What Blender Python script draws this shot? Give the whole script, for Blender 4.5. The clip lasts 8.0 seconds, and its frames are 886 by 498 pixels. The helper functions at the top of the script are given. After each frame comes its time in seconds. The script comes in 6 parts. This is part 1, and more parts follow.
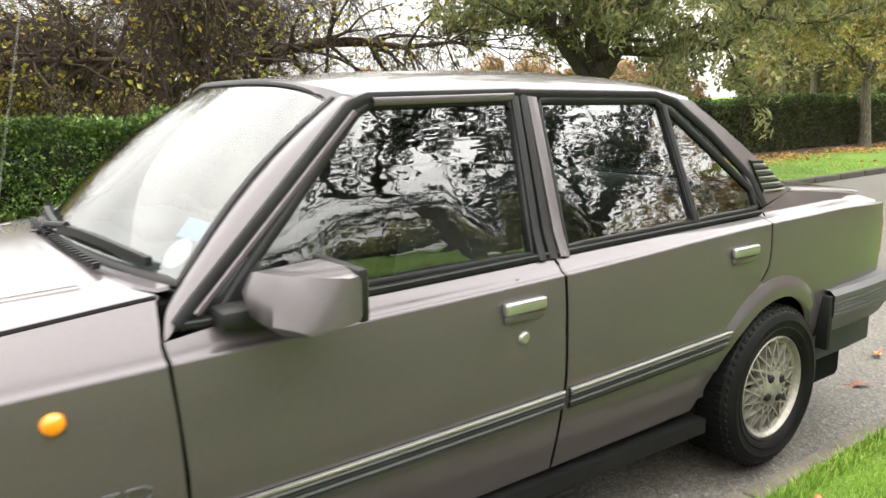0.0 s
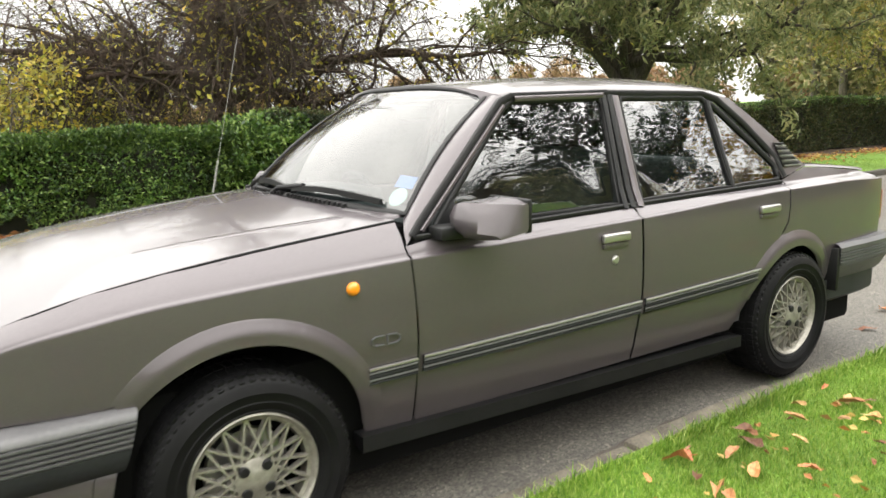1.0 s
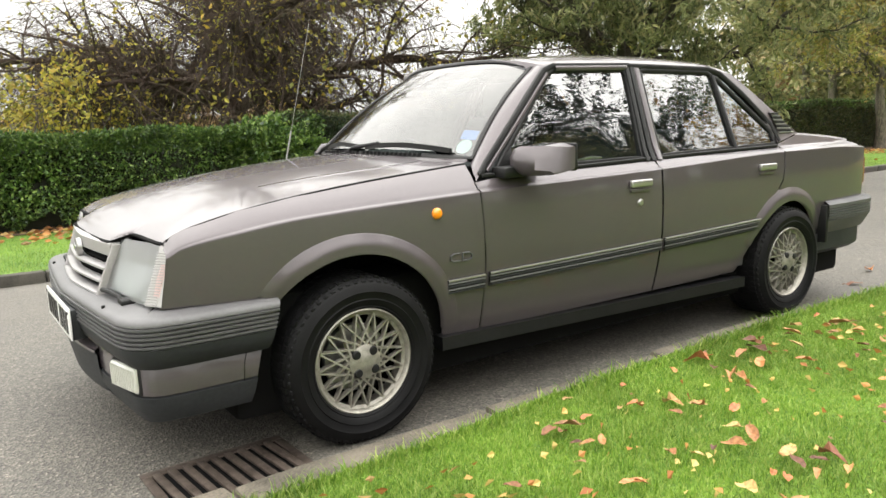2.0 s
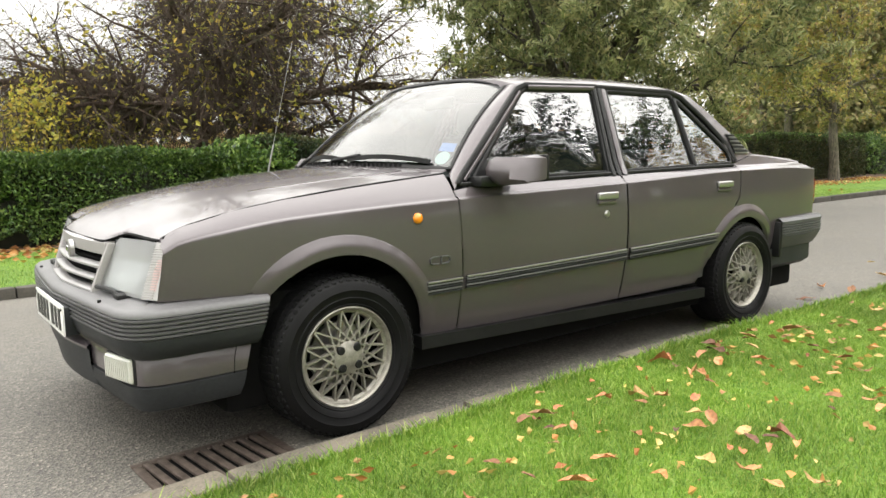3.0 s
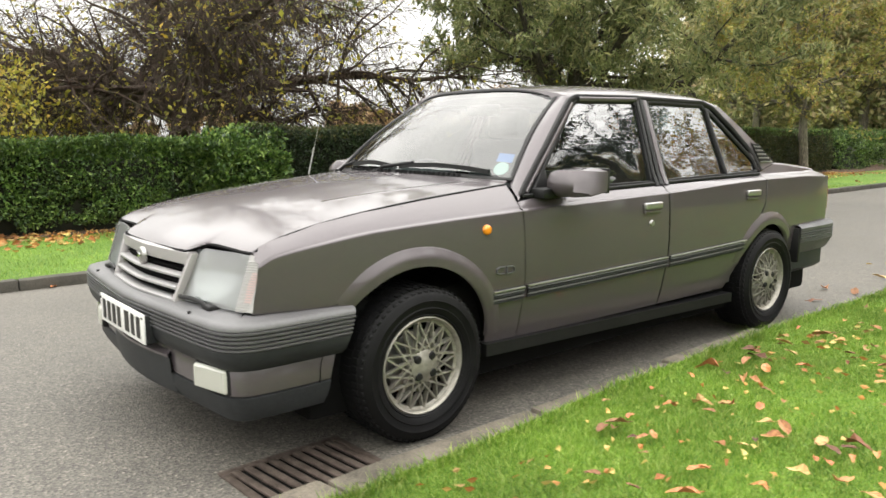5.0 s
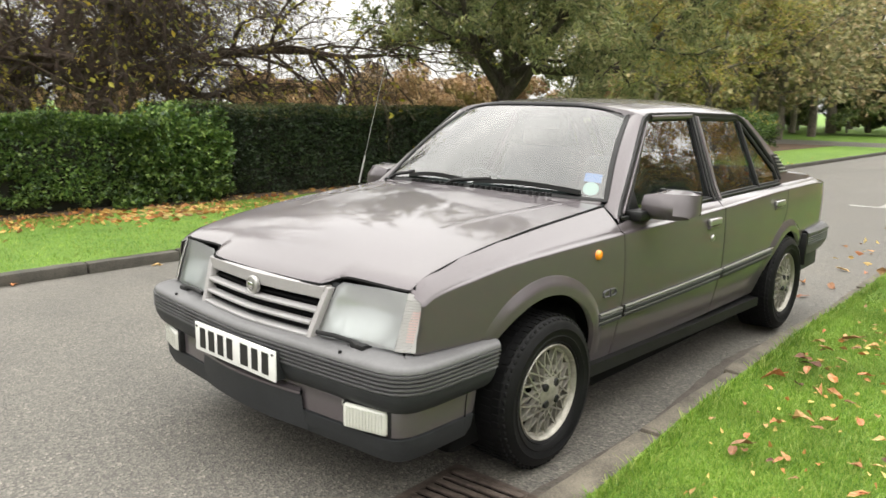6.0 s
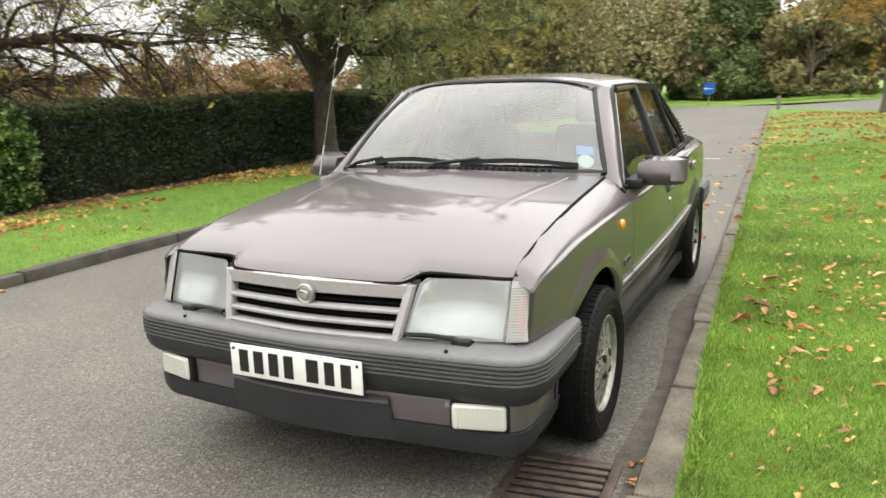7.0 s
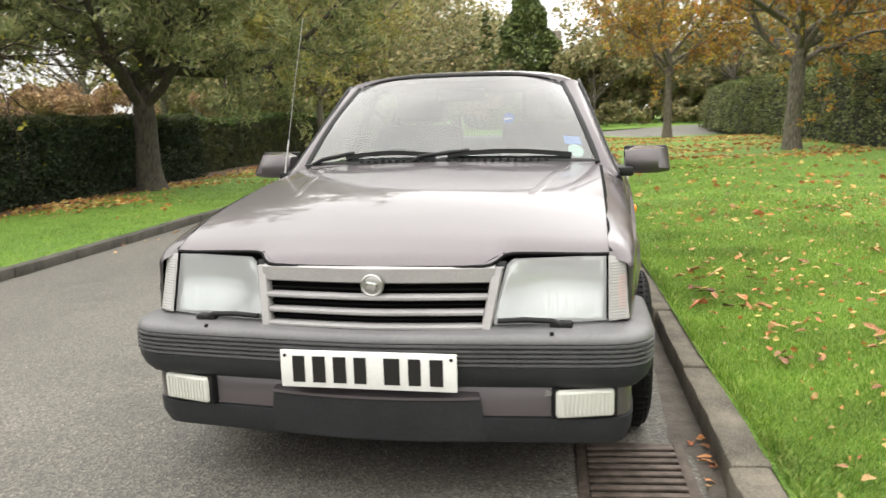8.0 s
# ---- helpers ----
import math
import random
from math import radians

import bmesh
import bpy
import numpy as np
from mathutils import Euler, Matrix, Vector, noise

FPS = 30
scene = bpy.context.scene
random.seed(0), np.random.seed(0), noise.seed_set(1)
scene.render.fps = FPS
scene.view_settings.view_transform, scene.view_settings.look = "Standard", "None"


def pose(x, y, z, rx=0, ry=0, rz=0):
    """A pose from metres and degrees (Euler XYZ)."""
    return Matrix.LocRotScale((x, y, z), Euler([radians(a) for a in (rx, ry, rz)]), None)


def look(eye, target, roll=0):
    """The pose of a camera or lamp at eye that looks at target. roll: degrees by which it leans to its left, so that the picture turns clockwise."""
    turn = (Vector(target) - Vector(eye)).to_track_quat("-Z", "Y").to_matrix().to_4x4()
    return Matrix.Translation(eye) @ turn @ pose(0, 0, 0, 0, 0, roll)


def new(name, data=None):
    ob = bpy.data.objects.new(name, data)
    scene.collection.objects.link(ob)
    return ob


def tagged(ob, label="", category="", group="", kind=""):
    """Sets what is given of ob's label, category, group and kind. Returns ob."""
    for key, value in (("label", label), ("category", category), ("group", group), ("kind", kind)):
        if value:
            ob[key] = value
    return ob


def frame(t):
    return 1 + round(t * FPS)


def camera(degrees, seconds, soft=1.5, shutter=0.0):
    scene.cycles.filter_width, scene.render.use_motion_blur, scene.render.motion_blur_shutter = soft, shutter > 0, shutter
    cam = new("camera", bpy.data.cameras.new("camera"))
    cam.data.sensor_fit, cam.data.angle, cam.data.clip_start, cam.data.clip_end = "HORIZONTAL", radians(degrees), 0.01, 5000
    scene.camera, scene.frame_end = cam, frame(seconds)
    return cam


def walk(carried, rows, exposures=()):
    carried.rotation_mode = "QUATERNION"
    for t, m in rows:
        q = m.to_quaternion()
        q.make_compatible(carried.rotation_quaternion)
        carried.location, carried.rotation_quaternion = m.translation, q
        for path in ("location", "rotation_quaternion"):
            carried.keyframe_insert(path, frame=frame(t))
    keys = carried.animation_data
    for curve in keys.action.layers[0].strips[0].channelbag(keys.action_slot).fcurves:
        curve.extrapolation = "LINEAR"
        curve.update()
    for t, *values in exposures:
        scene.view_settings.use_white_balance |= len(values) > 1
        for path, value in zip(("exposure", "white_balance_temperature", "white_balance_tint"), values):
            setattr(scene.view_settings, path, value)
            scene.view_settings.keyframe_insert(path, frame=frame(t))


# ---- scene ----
cam = camera(61.1, 8.0, shutter=0.3)
PATH = [
    (0, (0.171, -1.29, 1.301), (1.322, 0.299, 0.912), -0.8),
    (0.5, (-0.262, -1.563, 1.308), (0.868, 0.042, 0.926), -1.1),
    (1, (-0.627, -1.823, 1.272), (0.47, -0.192, 0.905), -1.5),
    (1.5, (-0.959, -2.013, 1.19), (0.13, -0.378, 0.815), -1.9),
    (2.8, (-1.297, -2.25, 1.01), (-0.115, -0.657, 0.759), -1.5),
    (3, (-1.309, -2.255, 1.023), (-0.114, -0.673, 0.762), -1.2),
    (3.5, (-1.312, -2.26, 1.016), (-0.099, -0.693, 0.755), -1.2),
    (4, (-1.322, -2.264, 1.015), (-0.106, -0.697, 0.76), -1.2),
    (4.5, (-1.379, -2.248, 1.048), (-0.15, -0.693, 0.777), -0.7),
    (5, (-1.661, -2.053, 1.133), (-0.396, -0.533, 0.834), -0.2),
    (5.2, (-1.781, -1.962, 1.179), (-0.489, -0.468, 0.864), 0.2),
    (6.3, (-2.41, -1.197, 1.369), (-0.85, -0.007, 0.98), 0.6),
    (6.5, (-2.512, -1.044, 1.377), (-0.874, 0.035, 0.988), -0.2),
    (7, (-2.686, -0.574, 1.334), (-0.925, 0.276, 0.912), -1.7),
    (7.5, (-2.821, -0.138, 1.282), (-0.951, 0.438, 0.867), -0.6),
    (8, (-2.79, 0.285, 1.167), (-0.855, 0.643, 0.813), -1.6),
]
walk(cam, [(t, look(eye, target, roll)) for t, eye, target, roll in PATH], [(0.0, 1.88), (0.5, 1.78), (1.0, 1.7), (1.5, 1.64), (3.0, 1.54), (5.0, 1.5), (8.0, 1.4)])

# ---- world and light ----
world = bpy.data.worlds.new("overcast_sky")
scene.world = world
world.use_nodes = True
wt = world.node_tree
sky = wt.nodes.new("ShaderNodeTexSky")
sky.sky_type = "NISHITA"
sky.sun_disc = False
sky.sun_elevation, sky.sun_rotation = radians(40), radians(120)
sky.air_density, sky.dust_density, sky.ozone_density = 1.0, 4.0, 1.0
grey = wt.nodes.new("ShaderNodeHueSaturation")
grey.inputs["Saturation"].default_value = 0.12
wt.links.new(sky.outputs[0], grey.inputs["Color"])
# a broken layer of pale cloud over the sky
tc = wt.nodes.new("ShaderNodeTexCoord")
mp = wt.nodes.new("ShaderNodeMapping")
mp.inputs["Scale"].default_value = (1.0, 1.0, 2.6)
cl = wt.nodes.new("ShaderNodeTexNoise")
cl.inputs["Scale"].default_value, cl.inputs["Detail"].default_value = 2.2, 5.0
cr = wt.nodes.new("ShaderNodeValToRGB")
cr.color_ramp.elements[0].position, cr.color_ramp.elements[0].color = 0.3, (0.64, 0.632, 0.605, 1)
cr.color_ramp.elements[1].position, cr.color_ramp.elements[1].color = 0.72, (1.0, 0.978, 0.915, 1)
bright = wt.nodes.new("ShaderNodeVectorMath")
bright.operation = "SCALE"
bright.inputs["Scale"].default_value = 11.0
# an overcast sky is three times brighter overhead than at the horizon
height = wt.nodes.new("ShaderNodeSeparateXYZ")
dome = wt.nodes.new("ShaderNodeMapRange")
dome.inputs["To Min"].default_value, dome.inputs["To Max"].default_value = 0.31, 1.05
shaded = wt.nodes.new("ShaderNodeVectorMath")
shaded.operation = "SCALE"
wt.links.new(tc.outputs["Generated"], height.inputs[0])
wt.links.new(height.outputs["Z"], dome.inputs["Value"])
wt.links.new(dome.outputs[0], shaded.inputs["Scale"])
over = wt.nodes.new("ShaderNodeMix")
over.data_type = "RGBA"
over.inputs[0].default_value = 0.85
wt.links.new(tc.outputs["Generated"], mp.inputs["Vector"])
wt.links.new(mp.outputs[0], cl.inputs["Vector"])
wt.links.new(cl.outputs["Fac"], cr.inputs[0])
wt.links.new(cr.outputs[0], bright.inputs[0])
wt.links.new(grey.outputs[0], over.inputs[6])
wt.links.new(bright.outputs[0], shaded.inputs[0])
wt.links.new(shaded.outputs[0], over.inputs[7])
wt.links.new(over.outputs[2], wt.nodes["Background"].inputs["Color"])
wt.nodes["Background"].inputs["Strength"].default_value = 0.15
sun_data = bpy.data.lights.new("sun", "SUN")
sun_data.energy, sun_data.angle, sun_data.color = 0.7, radians(120), (1.0, 0.97, 0.93)
sun = new("sun", sun_data)
sun.matrix_world = look((0, 0, 30), (-5, -5, 0))

MID = 0.880          # centre line of the car
rng = np.random.default_rng(7)


# ---- material helpers ----
def material(name, colour, rough=0.6, metal=0.0, **more):
    mat = bpy.data.materials.new(name)
    mat.use_nodes = True
    b = mat.node_tree.nodes["Principled BSDF"]
    b.inputs["Base Color"].default_value = (*colour, 1)
    b.inputs["Roughness"].default_value = rough
    b.inputs["Metallic"].default_value = metal
    for key, value in more.items():
        b.inputs[key.replace("_", " ")].default_value = value
    return mat


def add(mat, kind, **inputs):
    n = mat.node_tree.nodes.new(kind)
    for key, value in inputs.items():
        n.inputs[key.replace("_", " ")].default_value = value
    return n


def link(mat, a, b):
    mat.node_tree.links.new(a, b)


def coords(mat, scale=(1, 1, 1)):
    mp = add(mat, "ShaderNodeMapping")
    mp.inputs["Scale"].default_value = scale
    geo = add(mat, "ShaderNodeNewGeometry")
    link(mat, geo.outputs["Position"], mp.inputs["Vector"])
    return mp.outputs[0]


def noise_node(mat, vec, scale, detail=4, rough=0.55):
    n = add(mat, "ShaderNodeTexNoise", Scale=scale, Detail=detail, Roughness=rough)
    link(mat, vec, n.inputs["Vector"])
    return n.outputs["Fac"]


def ramp(mat, fac, stops):
    r = add(mat, "ShaderNodeValToRGB")
    els = r.color_ramp.elements
    while len(els) < len(stops):
        els.new(0.5)
    for e, (p, c) in zip(els, stops):
        e.position, e.color = p, (*c, 1)
    link(mat, fac, r.inputs[0])
    return r.outputs["Color"]


def mix(mat, fac, a, b, kind="MIX"):
    m = mat.node_tree.nodes.new("ShaderNodeMix")
    m.data_type, m.blend_type = "RGBA", kind
    for sock, v in ((m.inputs[0], fac), (m.inputs[6], a), (m.inputs[7], b)):
        if isinstance(v, bpy.types.NodeSocket):
            link(mat, v, sock)
        else:
            sock.default_value = v if isinstance(v, float) else (*v, 1)
    return m.outputs[2]


def bsdf(mat):
    return mat.node_tree.nodes["Principled BSDF"]


def bump(mat, height, strength, distance):
    n = add(mat, "ShaderNodeBump", Strength=strength, Distance=distance)
    link(mat, height, n.inputs["Height"])
    link(mat, n.outputs[0], bsdf(mat).inputs["Normal"])


def surface(name, dark, light, scale, rough=(0.7, 0.9), bump_scale=None, bump_h=0.002, metal=0.0, spread=0.3, **more):
    """A two-scale mottled surface with relief."""
    mat = material(name, light, rough[0], metal, **more)
    v = coords(mat)
    big = noise_node(mat, v, scale, 5)
    fine = noise_node(mat, v, scale * 17, 3)
    both = mix(mat, 0.45, big, fine)
    link(mat, ramp(mat, both, ((0.5 - spread / 2, dark), (0.5 + spread / 2, light))), bsdf(mat).inputs["Base Color"])
    rr = add(mat, "ShaderNodeMapRange", To_Min=rough[0], To_Max=rough[1])
    link(mat, fine, rr.inputs["Value"])
    link(mat, rr.outputs[0], bsdf(mat).inputs["Roughness"])
    if bump_scale:
        bump(mat, noise_node(mat, v, bump_scale, 3), 0.6, bump_h)
    return mat


def leafy(name, colours, rough=0.55, glow=0.25):
    """Foliage: each leaf takes its own colour; some light passes through."""
    mat = material(name, colours[0], rough)
    geo = add(mat, "ShaderNodeNewGeometry")
    stops = [(i / max(1, len(colours) - 1), c) for i, c in enumerate(colours)]
    per_leaf = ramp(mat, geo.outputs["Random Per Island"], stops)
    patch = noise_node(mat, coords(mat), 1.3, 3)
    shade = ramp(mat, patch, ((0.3, (0.6, 0.6, 0.6)), (0.7, (1.25, 1.25, 1.2))))
    col = mix(mat, 1.0, per_leaf, shade, "MULTIPLY")
    link(mat, col, bsdf(mat).inputs["Base Color"])
    tr = add(mat, "ShaderNodeBsdfTranslucent")
    link(mat, col, tr.inputs["Color"])
    ms = add(mat, "ShaderNodeMixShader", Fac=glow)
    link(mat, bsdf(mat).outputs[0], ms.inputs[1])
    link(mat, tr.outputs[0], ms.inputs[2])
    link(mat, ms.outputs[0], mat.node_tree.nodes["Material Output"].inputs["Surface"])
    return mat


# ---- mesh helpers ----
def obj(name, me, mat, parent=None, label="", smooth=None):
    ob = new(name, me)
    if mat is not None and not me.materials:
        for m in (mat if isinstance(mat, (list, tuple)) else [mat]):
            me.materials.append(m)
    if parent is not None:
        ob.parent = parent
        ob.matrix_parent_inverse = parent.matrix_world.inverted()
    if label:
        ob["label"] = label
    return ob


def part(name, bm, mat, parent=None, label="", smooth=40):
    """One bmesh as one object under a thing or part."""
    me = bpy.data.meshes.new(name)
    layer = bm.verts.layers.float_vector.get("nrm")
    normals = None
    if layer:
        for f in bm.faces:
            f.normal_update()
            if f.normal.dot(sum((v[layer] for v in f.verts), Vector())) < 0 and any(v[layer].length for v in f.verts):
                f.normal_flip()
        normals = [tuple(v[layer]) for v in bm.verts]
    else:
        bmesh.ops.recalc_face_normals(bm, faces=bm.faces)
    bm.to_mesh(me)
    bm.free()
    if normals:
        for p in me.polygons:
            p.use_smooth = True
        me.normals_split_custom_set_from_vertices(normals)
    elif smooth:
        for p in me.polygons:
            p.use_smooth = True
        me.set_sharp_from_angle(angle=radians(smooth))
    return obj(name, me, mat, parent, label)


def raw(name, verts, faces, mat, parent=None, label="", smooth=True):
    """Large meshes straight from arrays; faces all of one size."""
    me = bpy.data.meshes.new(name)
    verts, faces = np.asarray(verts, dtype=np.float32), np.asarray(faces, dtype=np.int32)
    k = faces.shape[1]
    me.vertices.add(len(verts))
    me.vertices.foreach_set("co", verts.ravel())
    me.loops.add(faces.size)
    me.loops.foreach_set("vertex_index", faces.ravel())
    me.polygons.add(len(faces))
    me.polygons.foreach_set("loop_start", np.arange(0, faces.size, k, dtype=np.int32))
    me.update(calc_edges=True)
    me.polygons.foreach_set("use_smooth", np.full(len(faces), smooth))
    me.validate()
    return obj(name, me, mat, parent, label)


def empty(name, x=0, y=0, z=0):
    e = new(name)
    e.empty_display_size = 0.1
    e.matrix_world = Matrix.Translation((x, y, z))
    bpy.context.view_layer.update()
    return e


def box_bm(x0, x1, y0, y1, z0, z1, bevel=0.0, seg=2, bm=None):
    bm = bm or bmesh.new()
    made = bmesh.ops.create_cube(bm, size=1)["verts"]
    for v in made:
        v.co = Vector((x0 + (v.co.x + .5) * (x1 - x0), y0 + (v.co.y + .5) * (y1 - y0), z0 + (v.co.z + .5) * (z1 - z0)))
    if bevel:
        edges = {e for v in made for e in v.link_edges}
        bmesh.ops.bevel(bm, geom=list(edges), offset=bevel, segments=seg, affect="EDGES", profile=0.5)
    return bm


def sweep_bm(path, section, closed_section=False, bm=None, up=(0, 0, 1), cap=True):
    """A section of (out, up) pairs carried along a path; out is to the right of the way, level."""
    bm = bm or bmesh.new()
    path = [Vector(p) for p in path]
    rings = []
    for i, p in enumerate(path):
        a, b = path[max(0, i - 1)], path[min(len(path) - 1, i + 1)]
        way = (b - a).normalized()
        out = way.cross(Vector(up)).normalized()
        side = out.cross(way).normalized()
        rings.append([bm.verts.new(p + out * d + side * h) for d, h in section])
    n = len(section)
    for r, s in zip(rings, rings[1:]):
        for j in range(n if closed_section else n - 1):
            bm.faces.new((r[j], r[(j + 1) % n], s[(j + 1) % n], s[j]))
    if cap and closed_section:
        bm.faces.new(rings[0])
        bm.faces.new(rings[-1][::-1])
    return bm


def tube_bm(path, radius, sides=8, bm=None):
    sec = [(radius * math.cos(2 * math.pi * k / sides), radius * math.sin(2 * math.pi * k / sides)) for k in range(sides)]
    way = Vector(path[-1]) - Vector(path[0])
    up = (0, 0, 1) if abs(way.normalized().z) < 0.9 else (1, 0, 0)
    return sweep_bm(path, sec, True, bm, up)


def disc_bm(profile, axis_at, sides=32, bm=None, closed=False):
    """Turned round the y axis at axis_at: profile of (radius, y)."""
    bm = bm or bmesh.new()
    cx, cy, cz = axis_at
    rings = []
    for r, y in profile:
        if r < 1e-6:
            rings.append([bm.verts.new((cx, cy + y, cz))])
        else:
            rings.append([bm.verts.new((cx + r * math.cos(2 * math.pi * k / sides), cy + y, cz + r * math.sin(2 * math.pi * k / sides))) for k in range(sides)])
    pairs = list(zip(rings, rings[1:])) + ([(rings[-1], rings[0])] if closed else [])
    for a, b in pairs:
        for k in range(sides):
            q = [a[k % len(a)], a[(k + 1) % len(a)], b[(k + 1) % len(b)], b[k % len(b)]]
            q = list(dict.fromkeys(q))
            if len(q) > 2:
                bm.faces.new(q)
    return bm


def panel_bm(outline, place, step=0.07, thick=0.012, roll=0.004, mirror=False, cuts=()):
    """A sheet-metal panel: a flat outline cut into a fine net, laid on a curved surface by place(u, v, depth),
    with a rolled edge and a thickness."""
    bm = bmesh.new()
    layer = bm.verts.layers.float_vector.new("nrm")
    f = bm.faces.new([bm.verts.new((u, v, 0)) for u, v in outline])
    f.normal_update()
    if f.normal.z < 0:
        f.normal_flip()
    bmesh.ops.triangulate(bm, faces=bm.faces[:])
    us, vs = [p[0] for p in outline], [p[1] for p in outline]
    for k, (lo, hi) in enumerate(((min(us), max(us)), (min(vs), max(vs)))):
        n = max(1, int((hi - lo) / step))
        for i in range(1, n):
            co, no = [0, 0, 0], [0, 0, 0]
            co[k], no[k] = lo + (hi - lo) * i / n, 1
            bmesh.ops.bisect_plane(bm, geom=bm.verts[:] + bm.edges[:] + bm.faces[:], plane_co=co, plane_no=no, dist=1e-5)
    for w in cuts:
        bmesh.ops.bisect_plane(bm, geom=bm.verts[:] + bm.edges[:] + bm.faces[:], plane_co=(0, w, 0), plane_no=(0, 1, 0), dist=1e-5)
    bmesh.ops.remove_doubles(bm, verts=bm.verts, dist=2e-4)
    rim = {v for e in bm.edges if len(e.link_faces) == 1 for v in e.verts}
    if roll:
        bmesh.ops.inset_region(bm, faces=bm.faces[:], thickness=0.005, use_boundary=True, use_even_offset=False)
        rim = {v for e in bm.edges if len(e.link_faces) == 1 for v in e.verts}
    flat = [(v, v.co.x, v.co.y, roll if v in rim else 0.0) for v in bm.verts]
    edges = [e for e in bm.edges if len(e.link_faces) == 1]
    ext = bmesh.ops.extrude_edge_only(bm, edges=edges)["geom"]
    back = [v for v in ext if isinstance(v, bmesh.types.BMVert)]
    flat += [(v, v.co.x, v.co.y, thick) for v in back]
    e = 2e-3
    for v, a, b, d in flat:
        p = Vector(place(a, b, d))
        n = (Vector(place(a + e, b, 0)) - Vector(place(a - e, b, 0))).cross(Vector(place(a, b + e, 0)) - Vector(place(a, b - e, 0)))
        if n.dot(Vector(place(a, b, 0)) - Vector(place(a, b, .001))) < 0:
            n = -n
        n = n.normalized() if n.length > 1e-12 else Vector((0, 0, 1))
        if mirror:
            p.y, n.y = 2 * MID - p.y, -n.y
        v.co = p
        v[layer] = n
    return bm


def interp(x, pts):
    """A smooth line through (x, value) pairs, with no overshoot."""
    n = len(pts)
    if x <= pts[0][0]:
        return pts[0][1]
    if x >= pts[-1][0]:
        return pts[-1][1]
    k = 0
    while x > pts[k + 1][0]:
        k += 1

    def grade(i):
        return (pts[i + 1][1] - pts[i][1]) / (pts[i + 1][0] - pts[i][0])

    def tangent(i):
        if i == 0:
            return grade(0)
        if i == n - 1:
            return grade(n - 2)
        a, b = grade(i - 1), grade(i)
        return 0.0 if a * b <= 0 else 2 * a * b / (a + b)

    h = pts[k + 1][0] - pts[k][0]
    t = (x - pts[k][0]) / h
    return ((2 * t ** 3 - 3 * t * t + 1) * pts[k][1] + (t ** 3 - 2 * t * t + t) * h * tangent(k)
            + (3 * t * t - 2 * t ** 3) * pts[k + 1][1] + (t ** 3 - t * t) * h * tangent(k + 1))


def smooth(a, b, x):
    t = min(1, max(0, (x - a) / (b - a)))
    return t * t * (3 - 2 * t)

# ---- materials ----
def make_asphalt():
    mat = material("asphalt", (0.1, 0.1, 0.1), 0.75)
    v = coords(mat)
    big, mid = noise_node(mat, v, 0.35, 5), noise_node(mat, v, 2.6, 5)
    vor = add(mat, "ShaderNodeTexVoronoi", Scale=115.0)
    link(mat, v, vor.inputs["Vector"])
    grit = ramp(mat, vor.outputs["Color"], ((0.0, (0.35, 0.35, 0.35)), (0.55, (0.9, 0.89, 0.87)), (0.85, (1.35, 1.33, 1.28)), (1.0, (2.6, 2.5, 2.35))))
    base = ramp(mat, mix(mat, 0.5, big, mid), ((0.3, (0.09, 0.085, 0.075)), (0.7, (0.16, 0.15, 0.132))))
    link(mat, mix(mat, 1.0, base, grit, "MULTIPLY"), bsdf(mat).inputs["Base Color"])
    rr = add(mat, "ShaderNodeMapRange", To_Min=0.5, To_Max=0.85)
    link(mat, mid, rr.inputs["Value"])
    link(mat, rr.outputs[0], bsdf(mat).inputs["Roughness"])
    bump(mat, vor.outputs["Distance"], 0.8, 0.004)
    return mat


def make_paint():
    """Grey-bronze metallic paint under clear lacquer, slightly dusty low down by road film."""
    mat = material("metallic_paint", (0.2, 0.18, 0.18), 0.36, 0.35, Coat_Weight=0.9, Coat_Roughness=0.06, Coat_IOR=1.47, Specular_IOR_Level=0.35)
    v = coords(mat)
    flake = add(mat, "ShaderNodeTexVoronoi", Scale=1400.0)
    link(mat, v, flake.inputs["Vector"])
    film = noise_node(mat, v, 3.0, 6)
    c = ramp(mat, flake.outputs["Color"], ((0.0, (0.068, 0.0575, 0.063)), (1.0, (0.122, 0.1035, 0.113))))
    c = mix(mat, ramp(mat, film, ((0.45, (0, 0, 0)), (0.8, (0.3, 0.3, 0.3)))), c, (0.104, 0.091, 0.096))
    link(mat, c, bsdf(mat).inputs["Base Color"])
    rr = add(mat, "ShaderNodeMapRange", To_Min=0.34, To_Max=0.46)
    link(mat, film, rr.inputs["Value"])
    link(mat, rr.outputs[0], bsdf(mat).inputs["Roughness"])
    return mat


def make_grass(name):
    mat = material(name, (0.1, 0.2, 0.03), 0.8)
    v = coords(mat)
    big, mid, fine = noise_node(mat, v, 0.5, 5), noise_node(mat, v, 5.0, 5), noise_node(mat, v, 70.0, 4)
    a = ramp(mat, mix(mat, 0.5, big, mid), ((0.35, (0.085, 0.18, 0.012)), (0.65, (0.165, 0.29, 0.025))))
    b = ramp(mat, fine, ((0.3, (0.45, 0.5, 0.4)), (0.7, (1.35, 1.3, 1.2))))
    link(mat, mix(mat, 1.0, a, b, "MULTIPLY"), bsdf(mat).inputs["Base Color"])
    bump(mat, fine, 0.9, 0.03)
    return mat


